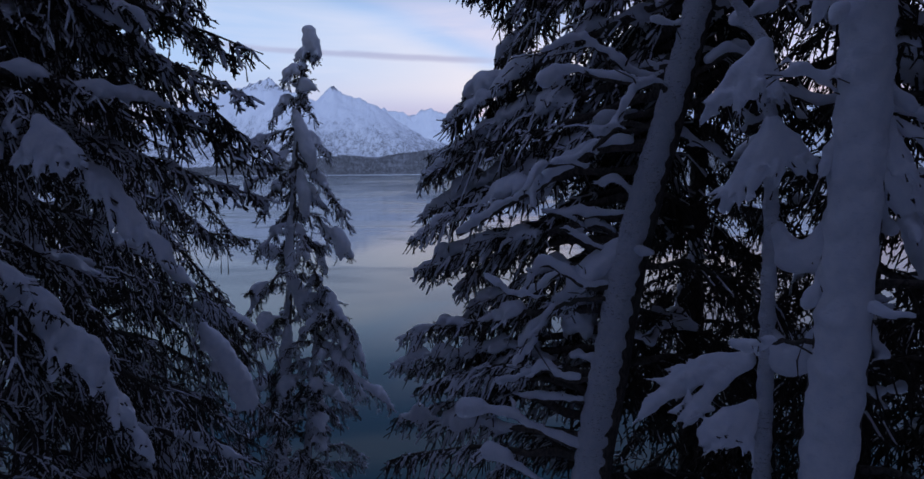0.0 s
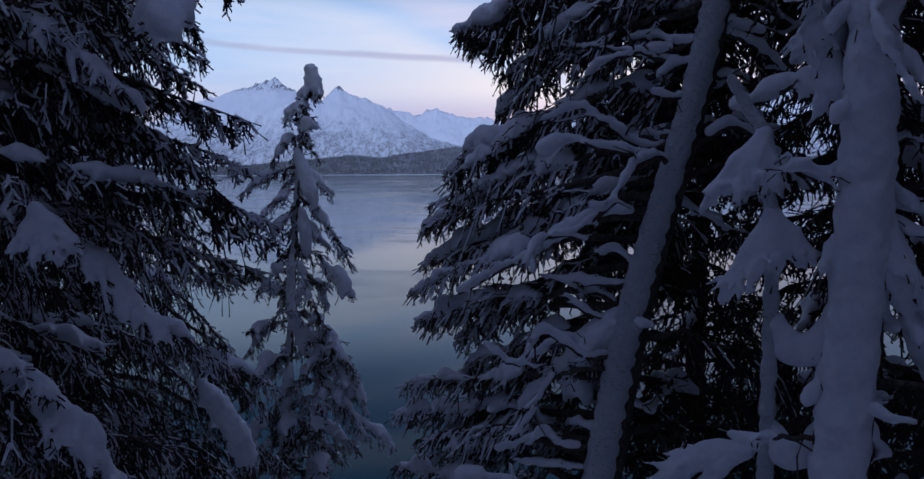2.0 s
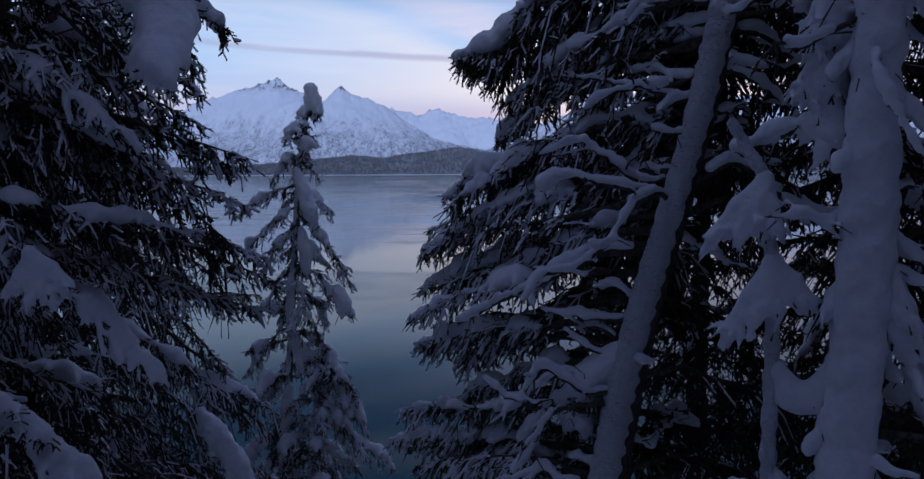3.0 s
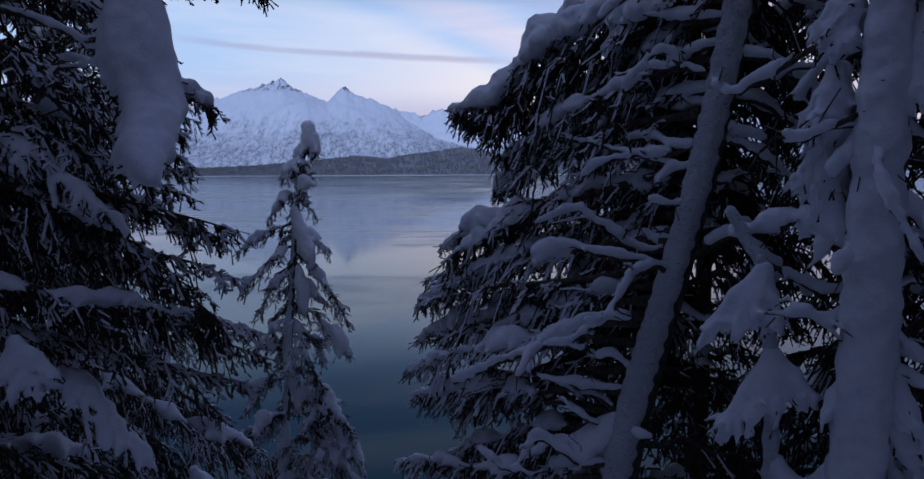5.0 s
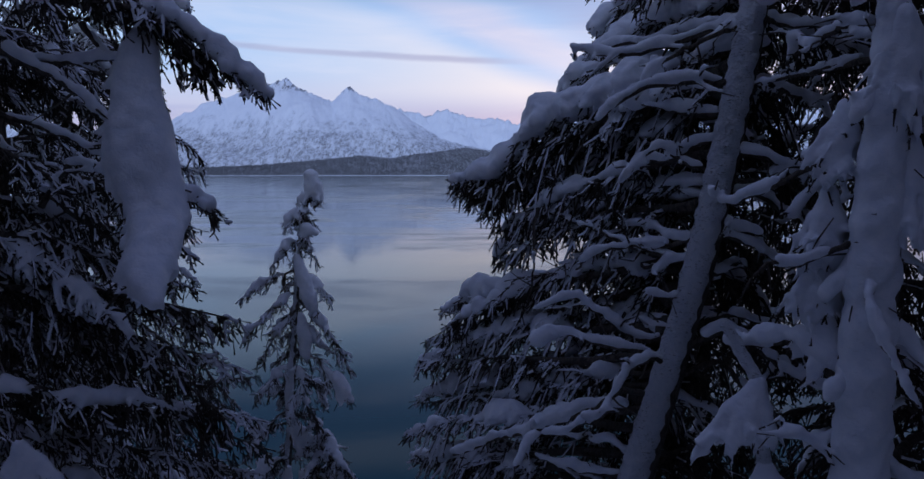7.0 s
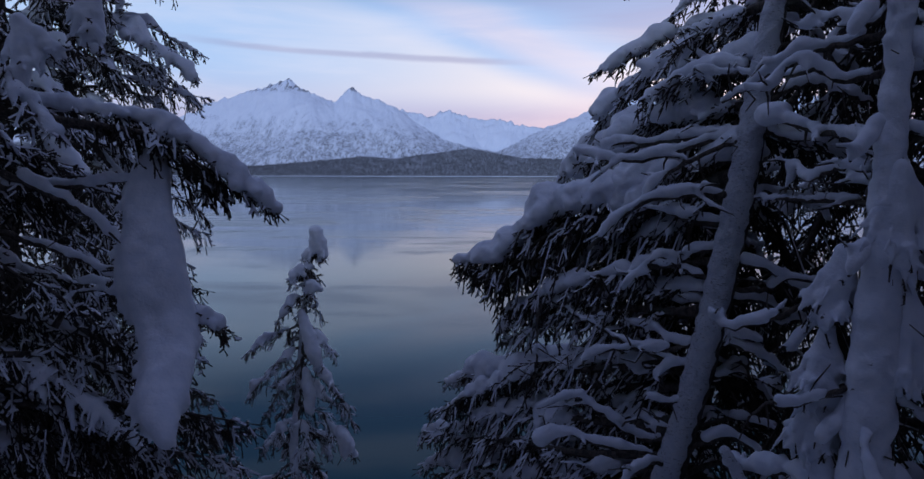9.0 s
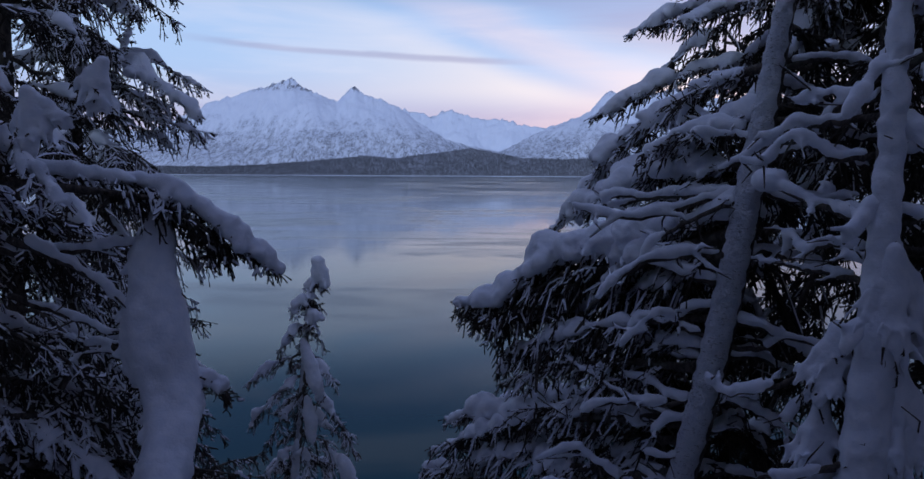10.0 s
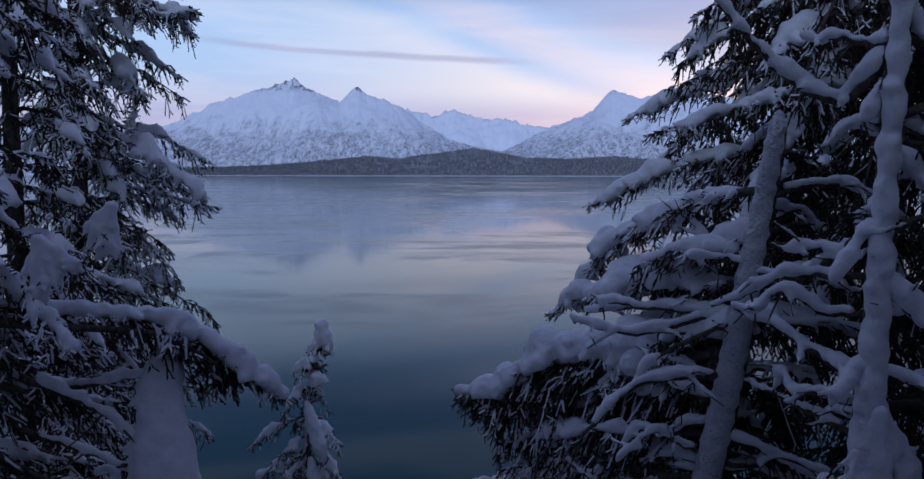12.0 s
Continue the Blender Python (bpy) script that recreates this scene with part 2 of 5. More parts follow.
def drift(rods, cell, soft=0.02, rough=0.006, size=0.09):
    """The skin of packed snow round rods (a, b, radius a, radius b) that flow into one another: surface nets on a grid."""
    a = np.array([r[0] for r in rods], float)
    b = np.array([r[1] for r in rods], float)
    ra = np.array([r[2] for r in rods], float)
    rb = np.array([r[3] for r in rods], float)
    big = np.maximum(ra, rb)
    lo = np.minimum((a - big[:, None]).min(0), (b - big[:, None]).min(0)) - 3 * cell - rough
    hi = np.maximum((a + big[:, None]).max(0), (b + big[:, None]).max(0)) + 3 * cell + rough
    count = np.ceil((hi - lo) / cell).astype(int) + 1
    total = np.full(count, 1e-9)
    for k in range(len(a)):
        reach = big[k] + 4 * soft + 2 * cell
        i0 = np.maximum(((np.minimum(a[k], b[k]) - reach - lo) / cell).astype(int), 0)
        i1 = np.minimum(((np.maximum(a[k], b[k]) + reach - lo) / cell).astype(int) + 2, count)
        gx, gy, gz = (lo[d] + cell * np.arange(i0[d], i1[d]) for d in range(3))
        px, py, pz = gx[:, None, None] - a[k, 0], gy[None, :, None] - a[k, 1], gz[None, None, :] - a[k, 2]
        ab = b[k] - a[k]
        h = np.clip((px * ab[0] + py * ab[1] + pz * ab[2]) / (ab @ ab + 1e-12), 0, 1)
        d = np.sqrt((px - h * ab[0]) ** 2 + (py - h * ab[1]) ** 2 + (pz - h * ab[2]) ** 2) - (ra[k] + h * (rb[k] - ra[k]))
        total[i0[0]:i1[0], i0[1]:i1[1], i0[2]:i1[2]] += np.exp(np.clip(-d / soft, -40, 40))
    f = -soft * np.log(total)
    near = np.abs(f) < 4 * cell + 2 * rough
    where = np.argwhere(near)
    p = lo + where * cell
    f[near] += rough * wobble(p, size) + 0.4 * rough * wobble(p + 3.7, size * 0.35)
    inside = f < 0
    corner = [(i, j, k) for i in (0, 1) for j in (0, 1) for k in (0, 1)]
    n = np.array(f.shape) - 1

    def shifted(arr, c):
        return arr[c[0]:c[0] + n[0], c[1]:c[1] + n[1], c[2]:c[2] + n[2]]

    amount = sum(shifted(inside, c).astype(np.int8) for c in corner)
    mixed = (amount > 0) & (amount < 8)
    cells = np.argwhere(mixed)
    index = np.full(mixed.shape, -1)
    index[mixed] = np.arange(len(cells))
    place, hits = np.zeros((len(cells), 3)), np.zeros(len(cells))
    values = {c: f[cells[:, 0] + c[0], cells[:, 1] + c[1], cells[:, 2] + c[2]] for c in corner}
    for c in corner:
        for axis in range(3):
            if c[axis]:
                continue
            e = tuple(1 if d == axis else c[d] for d in range(3))
            f0, f1 = values[c], values[e]
            cross = (f0 < 0) != (f1 < 0)
            s = np.where(cross, f0 / np.where(cross, f0 - f1, 1), 0)
            offset = np.tile(np.array(c, float), (len(cells), 1))
            offset[:, axis] += s
            place[cross] += offset[cross]
            hits += cross
    verts = lo + (cells + place / np.maximum(hits, 1)[:, None]) * cell
    quads = []
    for axis in range(3):
        u, v = (axis + 1) % 3, (axis + 2) % 3
        first = [slice(None)] * 3
        second = [slice(None)] * 3
        first[axis], second[axis] = slice(0, -1), slice(1, None)
        s0, s1 = inside[tuple(first)], inside[tuple(second)]
        spots = np.argwhere(s0 != s1)
        ok = (spots[:, u] > 0) & (spots[:, v] > 0) & (spots[:, u] < n[u]) & (spots[:, v] < n[v])
        spots = spots[ok]
        out = s0[tuple(spots.T)]
        ids = []
        for du, dv in ((1, 1), (0, 1), (0, 0), (1, 0)):
            q = spots.copy()
            q[:, u] -= du
            q[:, v] -= dv
            ids.append(index[tuple(q.T)])
        quad = np.stack(ids, -1)
        quad[~out] = quad[~out][:, ::-1]
        quads.append(quad)
    quads = np.concatenate(quads)
    mark = np.arange(len(verts))
    while True:
        low = mark[quads].min(1)
        was = mark.copy()
        for c in range(4):
            np.minimum.at(mark, quads[:, c], low)
        mark = mark[mark]
        if (was == mark).all():
            break
    main = np.bincount(mark).argmax()
    keep = mark == main
    renumber = np.cumsum(keep) - 1
    return verts[keep], [renumber[quads[keep[quads[:, 0]]]]]


def arc(root, tip, rise, n=9, wave=0.0, rng=None):
    """Points from root to tip on a bow that rises (or sags: minus) in its middle."""
    root, tip = np.array(root, float), np.array(tip, float)
    s = np.linspace(0, 1, n)[:, None]
    points = root * (1 - s) + tip * s
    points[:, 2] += rise * 4 * (s * (1 - s))[:, 0]
    if wave and rng is not None:
        points[1:-1] += rng.normal(0, wave, (n - 2, 3))
    return points


def along(points, s):
    s = np.clip(s, 0, 1) * (len(points) - 1)
    i = np.minimum(s.astype(int), len(points) - 2)
    w = (s - i)[:, None]
    return points[i] * (1 - w) + points[i + 1] * w


def unit(v):
    return v / (np.linalg.norm(v, axis=-1, keepdims=True) + 1e-9)


def spray(points, width, hang, rng, spacing=0.05, fine=4):
    """The twigs of a spruce bough along points: (starts, ends) of the side twigs, of their small twigs, and of those that hang."""
    length = np.linalg.norm(np.diff(points, axis=0), axis=1).sum()
    n = max(6, int(length / spacing))
    s = np.linspace(0.08, 1.0, n) + rng.normal(0, 0.3 / n, n)
    start = along(points, s)
    ahead = unit(along(points, s + 0.04) - along(points, s - 0.04))
    side = unit(np.cross(ahead, (0, 0, 1.0)))
    clump = 0.5 + 0.5 * np.sin(s * length * rng.uniform(5, 9) + rng.uniform(0, 6)) * rng.uniform(0.5, 1.0)
    twigs, small, hung = [], [], []
    for sign in (-1, 1):
        size = 0.85 * width * (np.sin(np.pi * np.clip(s * 0.72 + 0.26, 0, 1)) ** 0.7) * rng.uniform(0.28, 1.05, n) * (0.62 + 0.5 * clump) + 0.05
        lean = rng.normal(0.85, 0.38, n)
        d = unit(ahead * np.cos(lean)[:, None] + sign * side * np.sin(lean)[:, None] + rng.normal(0, 0.26, (n, 3)))
        droop = rng.uniform(0.1, 1.0, n) * hang
        knee = start + d * (size * 0.55)[:, None]
        knee[:, 2] -= droop * size * 0.2
        end = knee + d * (size * 0.45)[:, None]
        end[:, 2] -= droop * size * 0.7
        twigs += [(start, knee), (knee, end)]
        for frac in np.linspace(0.22, 0.95, fine):
            p = start + (knee - start) * min(1, frac / 0.55) + (end - knee) * max(0, (frac - 0.55) / 0.45)
            for turn in (-1, 1):
                keep = (rng.uniform(0, 1, n) < 0.8) & (size > 0.07)
                a = 0.8 * turn
                e = unit(d * np.cos(a) + np.cross(d, (0, 0, 1.0)) * np.sin(a) + rng.normal(0, 0.25, (n, 3)))
                tip = p + e * (0.025 + size * rng.uniform(0.12, 0.34, n) * (1.15 - 0.6 * frac))[:, None]
                tip[:, 2] -= rng.uniform(0.0, 0.25, n) * hang * size
                small.append((p[keep], tip[keep]))
        for _ in range(2 if fine > 3 else 1):
            under = rng.uniform(0, 1, n) < 0.85
            p = start + (end - start) * rng.uniform(0, 0.85, n)[:, None]
            d = unit(ahead * 0.5 + rng.normal(0, 0.55, (n, 3)) + np.array((0, 0, -1.1)))
            tip = p + d * (rng.uniform(0.08, 0.36, n) * width * hang * (0.25 + 0.95 * clump) + 0.03)[:, None]
            hung.append((p[under], tip[under]))
    twigs.append((points[-1:], points[-1:] + unit(points[-1:] - points[-2:-1]) * 0.1))
    return [tuple(np.concatenate([pair[k] for pair in level]) for k in (0, 1)) for level in (twigs, small, hung)]


def bristles(a, b, rng, step=0.012, long=0.022, broad=0.006, core=0.009):
    """Twigs as thin blunt wedges and their needles as slim triangles, in one mesh."""
    d = unit(b - a)
    side = unit(np.cross(d, (0.3, 0.2, 1.0)))
    up = np.cross(side, d)
    m = len(a)
    i = np.arange(m)
    verts = np.concatenate([a - core * side, a + core * side, b - 0.6 * core * up, b + 0.6 * core * up])
    tris = np.concatenate([np.stack([i + p * m, i + q * m, i + r * m], -1) for p, q, r in ((0, 2, 1), (0, 1, 3), (2, 0, 3), (2, 3, 1))])
    size = np.linalg.norm(b - a, axis=1)
    count = np.maximum(2, (size / step * 0.38).astype(int))
    which = np.repeat(i, count)
    s = rng.uniform(0, 1.04, len(which))[:, None]
    foot = a[which] * (1 - s) + b[which] * s
    ang = rng.uniform(0, 2 * np.pi, len(which))[:, None]
    out = side[which] * np.cos(ang) + up[which] * np.sin(ang)
    lean = unit(out * 0.9 + d[which] * rng.uniform(0.3, 0.9, len(which))[:, None])
    tip = foot + lean * (long * rng.uniform(0.7, 1.2, len(which)))[:, None]
    wide = unit(np.cross(lean, out) + rng.normal(0, 0.3, (len(which), 3))) * broad * 1.08
    k = len(verts) + 3 * np.arange(len(which))
    verts = np.concatenate([verts, np.stack([foot - wide, foot + wide, tip], 1).reshape(-1, 3)])
    return verts, [tris, np.stack([k, k + 1, k + 2], -1)]


def blotch(p, seed):
    """Uneven cover, 0.1 to 1.5: the wind fills some twigs and strips others."""
    x, y, z = p.T
    g = 0.5 + 0.5 * np.sin(8.3 * x + 5.1 * z + seed) * np.sin(7.1 * y - 9.7 * z + 2.3 * seed)
    return np.clip(1.9 * g - 0.1, 0.12, 1.5)


def ridges(a, b, thick, rng):
    """Small combs of snow that lie along twigs."""
    d = unit(b - a)
    side = unit(np.cross(d, (0, 0, 1.0)))
    up = np.cross(side, d)
    n = len(a)
    w = (thick * rng.uniform(0.5, 1.4, n))[:, None]
    rows = []
    for p, k in ((a - d * 0.004 + rng.normal(0, 0.002, (n, 3)), 0.9), (b + d * 0.006, 0.45)):
        rows += [p - side * w * k + up * 0.1 * w, p + up * (0.008 + w * 1.3 * k), p + side * w * k + up * 0.1 * w]
    verts = np.concatenate(rows)
    i = np.arange(n)
    quads = [np.stack([i + p * n, i + (p + 1) * n, i + (p + 4) * n, i + (p + 3) * n], -1) for p in (0, 1)]
    return verts, [np.concatenate(quads)]


def bough(tree, root, tip, rise=0.1, width=0.32, load=0.07, frost=0.5, hang=1.0, seed=1, cell=0.026, bare=0.0, thick=0.009, step=0.014, even=0.26, fringe=0.0, bushy=1.0, path=()):
    """A live bough: the wood, its needled twigs, and the snow that lies on it."""
    rng = np.random.default_rng(seed)
    points = arc(root, tip, rise, 9, 0.02, rng)
    if len(path):
        knots = np.array([root, *path, tip], float)
        points = along(knots, np.linspace(0, 1, 9))
    bend = np.sin(np.linspace(0, np.pi, 9)) * (0 if len(path) else rng.normal(0, 0.06))
    points[:, 0] -= bend * (points[-1, 1] - points[0, 1])
    points[:, 1] += bend * (points[-1, 0] - points[0, 0])
    length = np.linalg.norm(points[-1] - points[0])
    wood = solid("bough", *tube(points, np.linspace(0.012 + 0.011 * length, 0.005, 9)), BARK, tree)
    live = along(points, np.linspace(max(0.0, bare), 1, 9))
    twigs, small, hung = spray(live, width, hang, rng, 0.056 if step < 0.024 else 0.072, 4 if step < 0.02 else 3 if step < 0.03 else 2)
    a, b = (np.concatenate([twigs[k], small[k], hung[k]]) for k in (0, 1))
    grow = 0.55 + 0.45 * step / 0.012
    needles = solid("needles", *bristles(a, b, rng, step, 0.0135 * grow * bushy, 0.0058 * grow * bushy ** 0.7, 0.0065 + 0.0024 * grow * bushy), NEEDLES, wood, smooth=False)
    tagged(needles, kind="stuff")
    if frost > 0:
        pieces = []
        for (p, q), share in ((twigs, 1.0), (small, 0.6 if step < 0.024 else 0.45), (hung, 0.25)):
            cover = blotch(p, seed)
            keep = rng.uniform(0, 1, len(p)) < frost * share * cover
            if keep.any():
                pieces.append(ridges(p[keep], q[keep], thick * (0.62 + 0.35 * cover[keep]), rng))
        if pieces:
            tagged(solid("twig_snow", *joined(pieces), SNOW, wood, label="thin snow caught on the twigs"), kind="stuff")
    if load > 0:
        rods = []
        dense = along(points, np.linspace(bare + 0.15 * rng.uniform(0, 1), 1, max(5, int(length / 0.11))))
        m = len(dense)
        at = np.linspace(0, 1, m)
        heaps = rng.uniform(0.05, 1.0, max(2, int(length * rng.uniform(2.0, 3.6))))
        heap = sum(np.exp(-((at - c) * length / rng.uniform(0.09, 0.2)) ** 2) * rng.uniform(0.5, 1.15) for c in heaps)
        swell = load * np.clip(even + (1.1 - even) * heap, 0, 1.3) * rng.uniform(0.85, 1.15, m)
        swell *= np.clip(np.linspace(3.2, 0.3, m), 0, 1)
        mid = dense + np.array((0, 0, 1.0)) * (swell * 0.6)[:, None] + rng.normal(0, 0.2, (m, 3)) * swell[:, None] * (1, 1, 0.2)
        across = unit(np.cross(dense[-1] - dense[0], (0, 0, 1.0)))
        for k in range(m - 1):
            rods.append((mid[k], mid[k + 1], swell[k], swell[k + 1]))
            if swell[k] > 0.7 * load:
                for sign in (-1, 1):
                    if rng.uniform() < 0.75:
                        far = mid[k] + sign * across * swell[k] * rng.uniform(0.9, 2.0) - np.array((0, 0, swell[k] * rng.uniform(0.3, 0.9))) + rng.normal(0, 0.3, 3) * swell[k]
                        rods.append((mid[k], far, swell[k] * 0.85, swell[k] * rng.uniform(0.35, 0.6)))
        half = (len(twigs[0]) - 1) // 4
        for sign in (0, 1):
            starts, knees, ends = twigs[0][2 * half * sign:2 * half * sign + half], twigs[1][2 * half * sign:2 * half * sign + half], twigs[1][2 * half * sign + half:2 * half * sign + 2 * half]
            for k in range(half):
                gap = np.linalg.norm(mid - starts[k], axis=1).argmin()
                if rng.uniform() < 0.6 and ends[k, 2] > starts[k, 2] - 0.36 * width - 0.03:
                    r = swell[gap] * rng.uniform(0.25, 0.6)
                    up = np.array((0, 0, r * 0.8))
                    rods.append((mid[gap], knees[k] + up, r * 1.2, r))
                    rods.append((knees[k] + up, ends[k] + up * 0.3, r, r * 0.3))
        for k in range(len(small[0]) if fringe else 0):
            if rng.uniform() < 0.10 * fringe:
                r = fringe * rng.uniform(0.011, 0.02)
                rods.append((small[0][k] + (0, 0, 0.5 * r), small[1][k], 1.25 * r, 0.55 * r))
        for k in range(len(twigs[0]) if fringe else 0):
            if rng.uniform() > 0.42:
                continue
            r = fringe * rng.uniform(0.015, 0.026)
            rods.append((twigs[0][k] + (0, 0, 0.7 * r), twigs[1][k] + (0, 0, 0.4 * r), 1.2 * r, 0.6 * r))
        solid("snow_load", *drift(rods, cell, 0.18 * load + 0.004, load * 0.2, 0.12), SNOW, wood, label="soft blue-white snow piled on the bough")
    return wood


def snag(tree, points, radius=0.022, snow=0.05, seed=1, knob=0.0, twigs=3, cell=0.019, cover=(0.09, 1.0), patchy=0.0):
    """A dead limb with a comb of snow along its top and a few broken side twigs."""
    rng = np.random.default_rng(seed)
    knots = np.array(points, float)
    fine = along(knots, np.linspace(0, 1, 5 * len(knots)))
    for _ in range(3):
        fine[1:-1] = 0.5 * fine[1:-1] + 0.25 * (fine[:-2] + fine[2:])
    fine[1:-1] += rng.normal(0, 0.006, (len(fine) - 2, 3))
    n = len(fine)
    pieces = [tube(fine, np.linspace(radius * 1.15, radius * 0.4, n))]
    rods = []
    r = snow * (0.72 + 0.26 * np.sin(np.arange(n) * rng.uniform(0.45, 0.8) + rng.uniform(0, 6))) * rng.uniform(0.8, 1.15, n)
    r *= 0.86 * np.linspace(1.25, 0.7, n)
    s = np.linspace(0, 1, n)
    bald = rng.uniform(0, 1, n) if patchy else ()
    top = fine + np.array((0, 0, 1.0)) * (np.linspace(radius, radius * 0.35, n) * 0.9 + r * 0.7)[:, None]
    for k in range(n - 1):
        if cover[0] <= s[k] <= cover[1] and not (patchy and bald[k // 2] < patchy):
            rods.append((top[k], top[k + 1], r[k], r[k + 1]))
    if knob:
        rods.append((top[-1], top[-3] + np.array((0, 0, knob * 0.3)), knob, knob * 0.8))
    for _ in range(twigs):
        k = rng.integers(n // 4, n - 1)
        d = unit(rng.normal(0, 1, 3) + np.array((0, 0, -0.3)))
        size = rng.uniform(0.10, 0.32)
        tw = np.stack([fine[k], fine[k] + d * size * 0.5 + rng.normal(0, 0.02, 3), fine[k] + d * size + rng.normal(0, 0.03, 3)])
        pieces.append(tube(tw, [radius * 0.4, radius * 0.3, 0.003], 5))
        if abs(d[2]) < 0.6:
            u = np.array((0, 0, 0.012))
            rods.append((tw[0] + u, tw[1] + u, snow * 0.4, snow * 0.3))
            rods.append((tw[1] + u, tw[2] + u, snow * 0.3, snow * 0.18))
    wood = solid("dead_limb", *joined(pieces), BARK, tree)
    solid("snow_comb", *drift(rods, cell, 0.012, snow * 0.12, 0.08), SNOW, wood, label="rounded comb of snow along the limb")
    return wood


def fan(tree, apex, tips, thick=0.06, seed=1, cell=0.016, twigs=True, crown=0.9):
    """A drooping bough tip wholly plastered with snow: fingers that spread downwards from one apex."""
    rng = np.random.default_rng(seed)
    apex = np.array(apex, float)
    rods, starts, ends = [], [], []
    tips = [np.array(p, float) for p in tips]
    fingers = []
    for k, p in enumerate(tips):
        fingers.append((p, 1.0))
        if k + 1 < len(tips):
            for _ in range(3):
                w = rng.uniform(0.1, 0.9)
                fingers.append((p * w + tips[k + 1] * (1 - w) + rng.normal(0, 0.025, 3), rng.uniform(0.75, 1.02)))
    for p, share in fingers:
        end = apex + (p - apex) * share
        mid = apex * 0.5 + end * 0.5
        mid[2] += 0.13 * np.linalg.norm((end - apex)[:2]) + 0.01
        r0, r1, r2 = thick * crown * rng.uniform(0.8, 1.0), thick * rng.uniform(0.6, 0.95), thick * rng.uniform(0.18, 0.3)
        low = mid * 0.35 + end * 0.65
        low[2] += 0.015
        rods += [(apex, mid, r0, r1), (mid, low, r1, r1 * 0.72), (low, end, r1 * 0.72, r2)]
        for _ in range(3):
            q = low + rng.normal(0, 0.03, 3)
            tip = q + (end - apex) * rng.uniform(0.12, 0.3) + rng.normal(0, 0.035, 3)
            rods.append((q, tip, r1 * 0.5, r2 * 0.7))
            if rng.uniform() < 0.45:
                starts.append(tip - unit(tip - q) * 0.01), ends.append(tip + unit(tip - q) * rng.uniform(0.02, 0.06) - np.array((0, 0, 0.01)))
    wood = solid("drooping_bough", *tube(np.stack([apex + (0, 0, 0.05), apex, apex * 0.6 + tips[0] * 0.4]), [0.014, 0.012, 0.006]), BARK, tree)
    if twigs and starts:
        tagged(solid("needles", *bristles(np.array(starts), np.array(ends), rng, 0.006), NEEDLES, wood, smooth=False), kind="stuff")
    solid("snow_load", *drift(rods, cell, 0.010, thick * 0.12, 0.07), SNOW, wood, label="fingers of packed snow on a drooping bough")
    return wood


def hanging(tree, knots, radii, seed=1, cell=0.024, sprigs=3):
    """A bough bent straight down under one long lumpy mass of snow, with its twigs showing at the rims."""
    rng = np.random.default_rng(seed)
    fine = along(np.array(knots, float), np.linspace(0, 1, 4 * len(knots)))
    size = np.interp(np.linspace(0, 1, len(fine)), np.linspace(0, 1, len(radii)), radii)
    wood = solid("drooping_bough", *tube(fine, np.linspace(0.03, 0.008, len(fine))), BARK, tree)
    rods = [(fine[k], fine[k + 1], size[k], size[k + 1]) for k in range(len(fine) - 1)]
    a, b = [], []
    for k in range(1, len(fine) - 1):
        for _ in range(3):
            h = rng.uniform(0, 2 * np.pi)
            out = np.array((math.cos(h), math.sin(h), rng.uniform(-1.2, 0.2)))
            p = fine[k] + out * size[k] * 0.5
            q = p + out * size[k] * rng.uniform(0.1, 0.5) - np.array((0, 0, rng.uniform(0.02, 0.14)))
            rods.append((p, q, size[k] * rng.uniform(0.45, 0.7), size[k] * 0.25))
    foot = fine[-1]
    for _ in range(4 * sprigs):
        p = foot + rng.normal(0, 0.05, 3)
        a.append(p), b.append(p + np.array((0, 0, -rng.uniform(0.08, 0.25))) + rng.normal(0, 0.06, 3))
    if sprigs:
        tagged(solid("needles", *bristles(np.array(a), np.array(b), rng, 0.006), NEEDLES, wood, smooth=False), kind="stuff")
    solid("snow_load", *drift(rods, cell, 0.014, 0.15 * max(radii), 0.10), SNOW, wood, label="long lumpy mass of snow on a hanging bough")
    return wood


def web(tree, left, right, sag, deep, thick=0.045, seed=1, cell=0.016):
    """A sheet of snow slung between two stems: a sagging upper rim, filled below it."""
    rng = np.random.default_rng(seed)
    rim = arc(left, right, -sag, 8)
    foot = rim - np.array((0, 0, 1.0)) * (deep * (0.55 + 0.9 * np.abs(np.linspace(-1, 1, 8))))[:, None]
    rods = []
    for s in (0.0, 0.3, 0.6, 0.85):
        line = rim * (1 - s) + foot * s + rng.normal(0, 0.006, (8, 3))
        rods += [(line[k], line[k + 1], thick * (1 - 0.3 * s), thick * (1 - 0.3 * s)) for k in range(7)]
    wood = solid("dead_limb", *tube(rim - (0, 0, 0.02), np.linspace(0.016, 0.01, 8)), BARK, tree)
    solid("snow_web", *drift(rods, cell, 0.014, 0.006, 0.12), SNOW, wood, label="sheet of snow slung between two stems")
    return wood


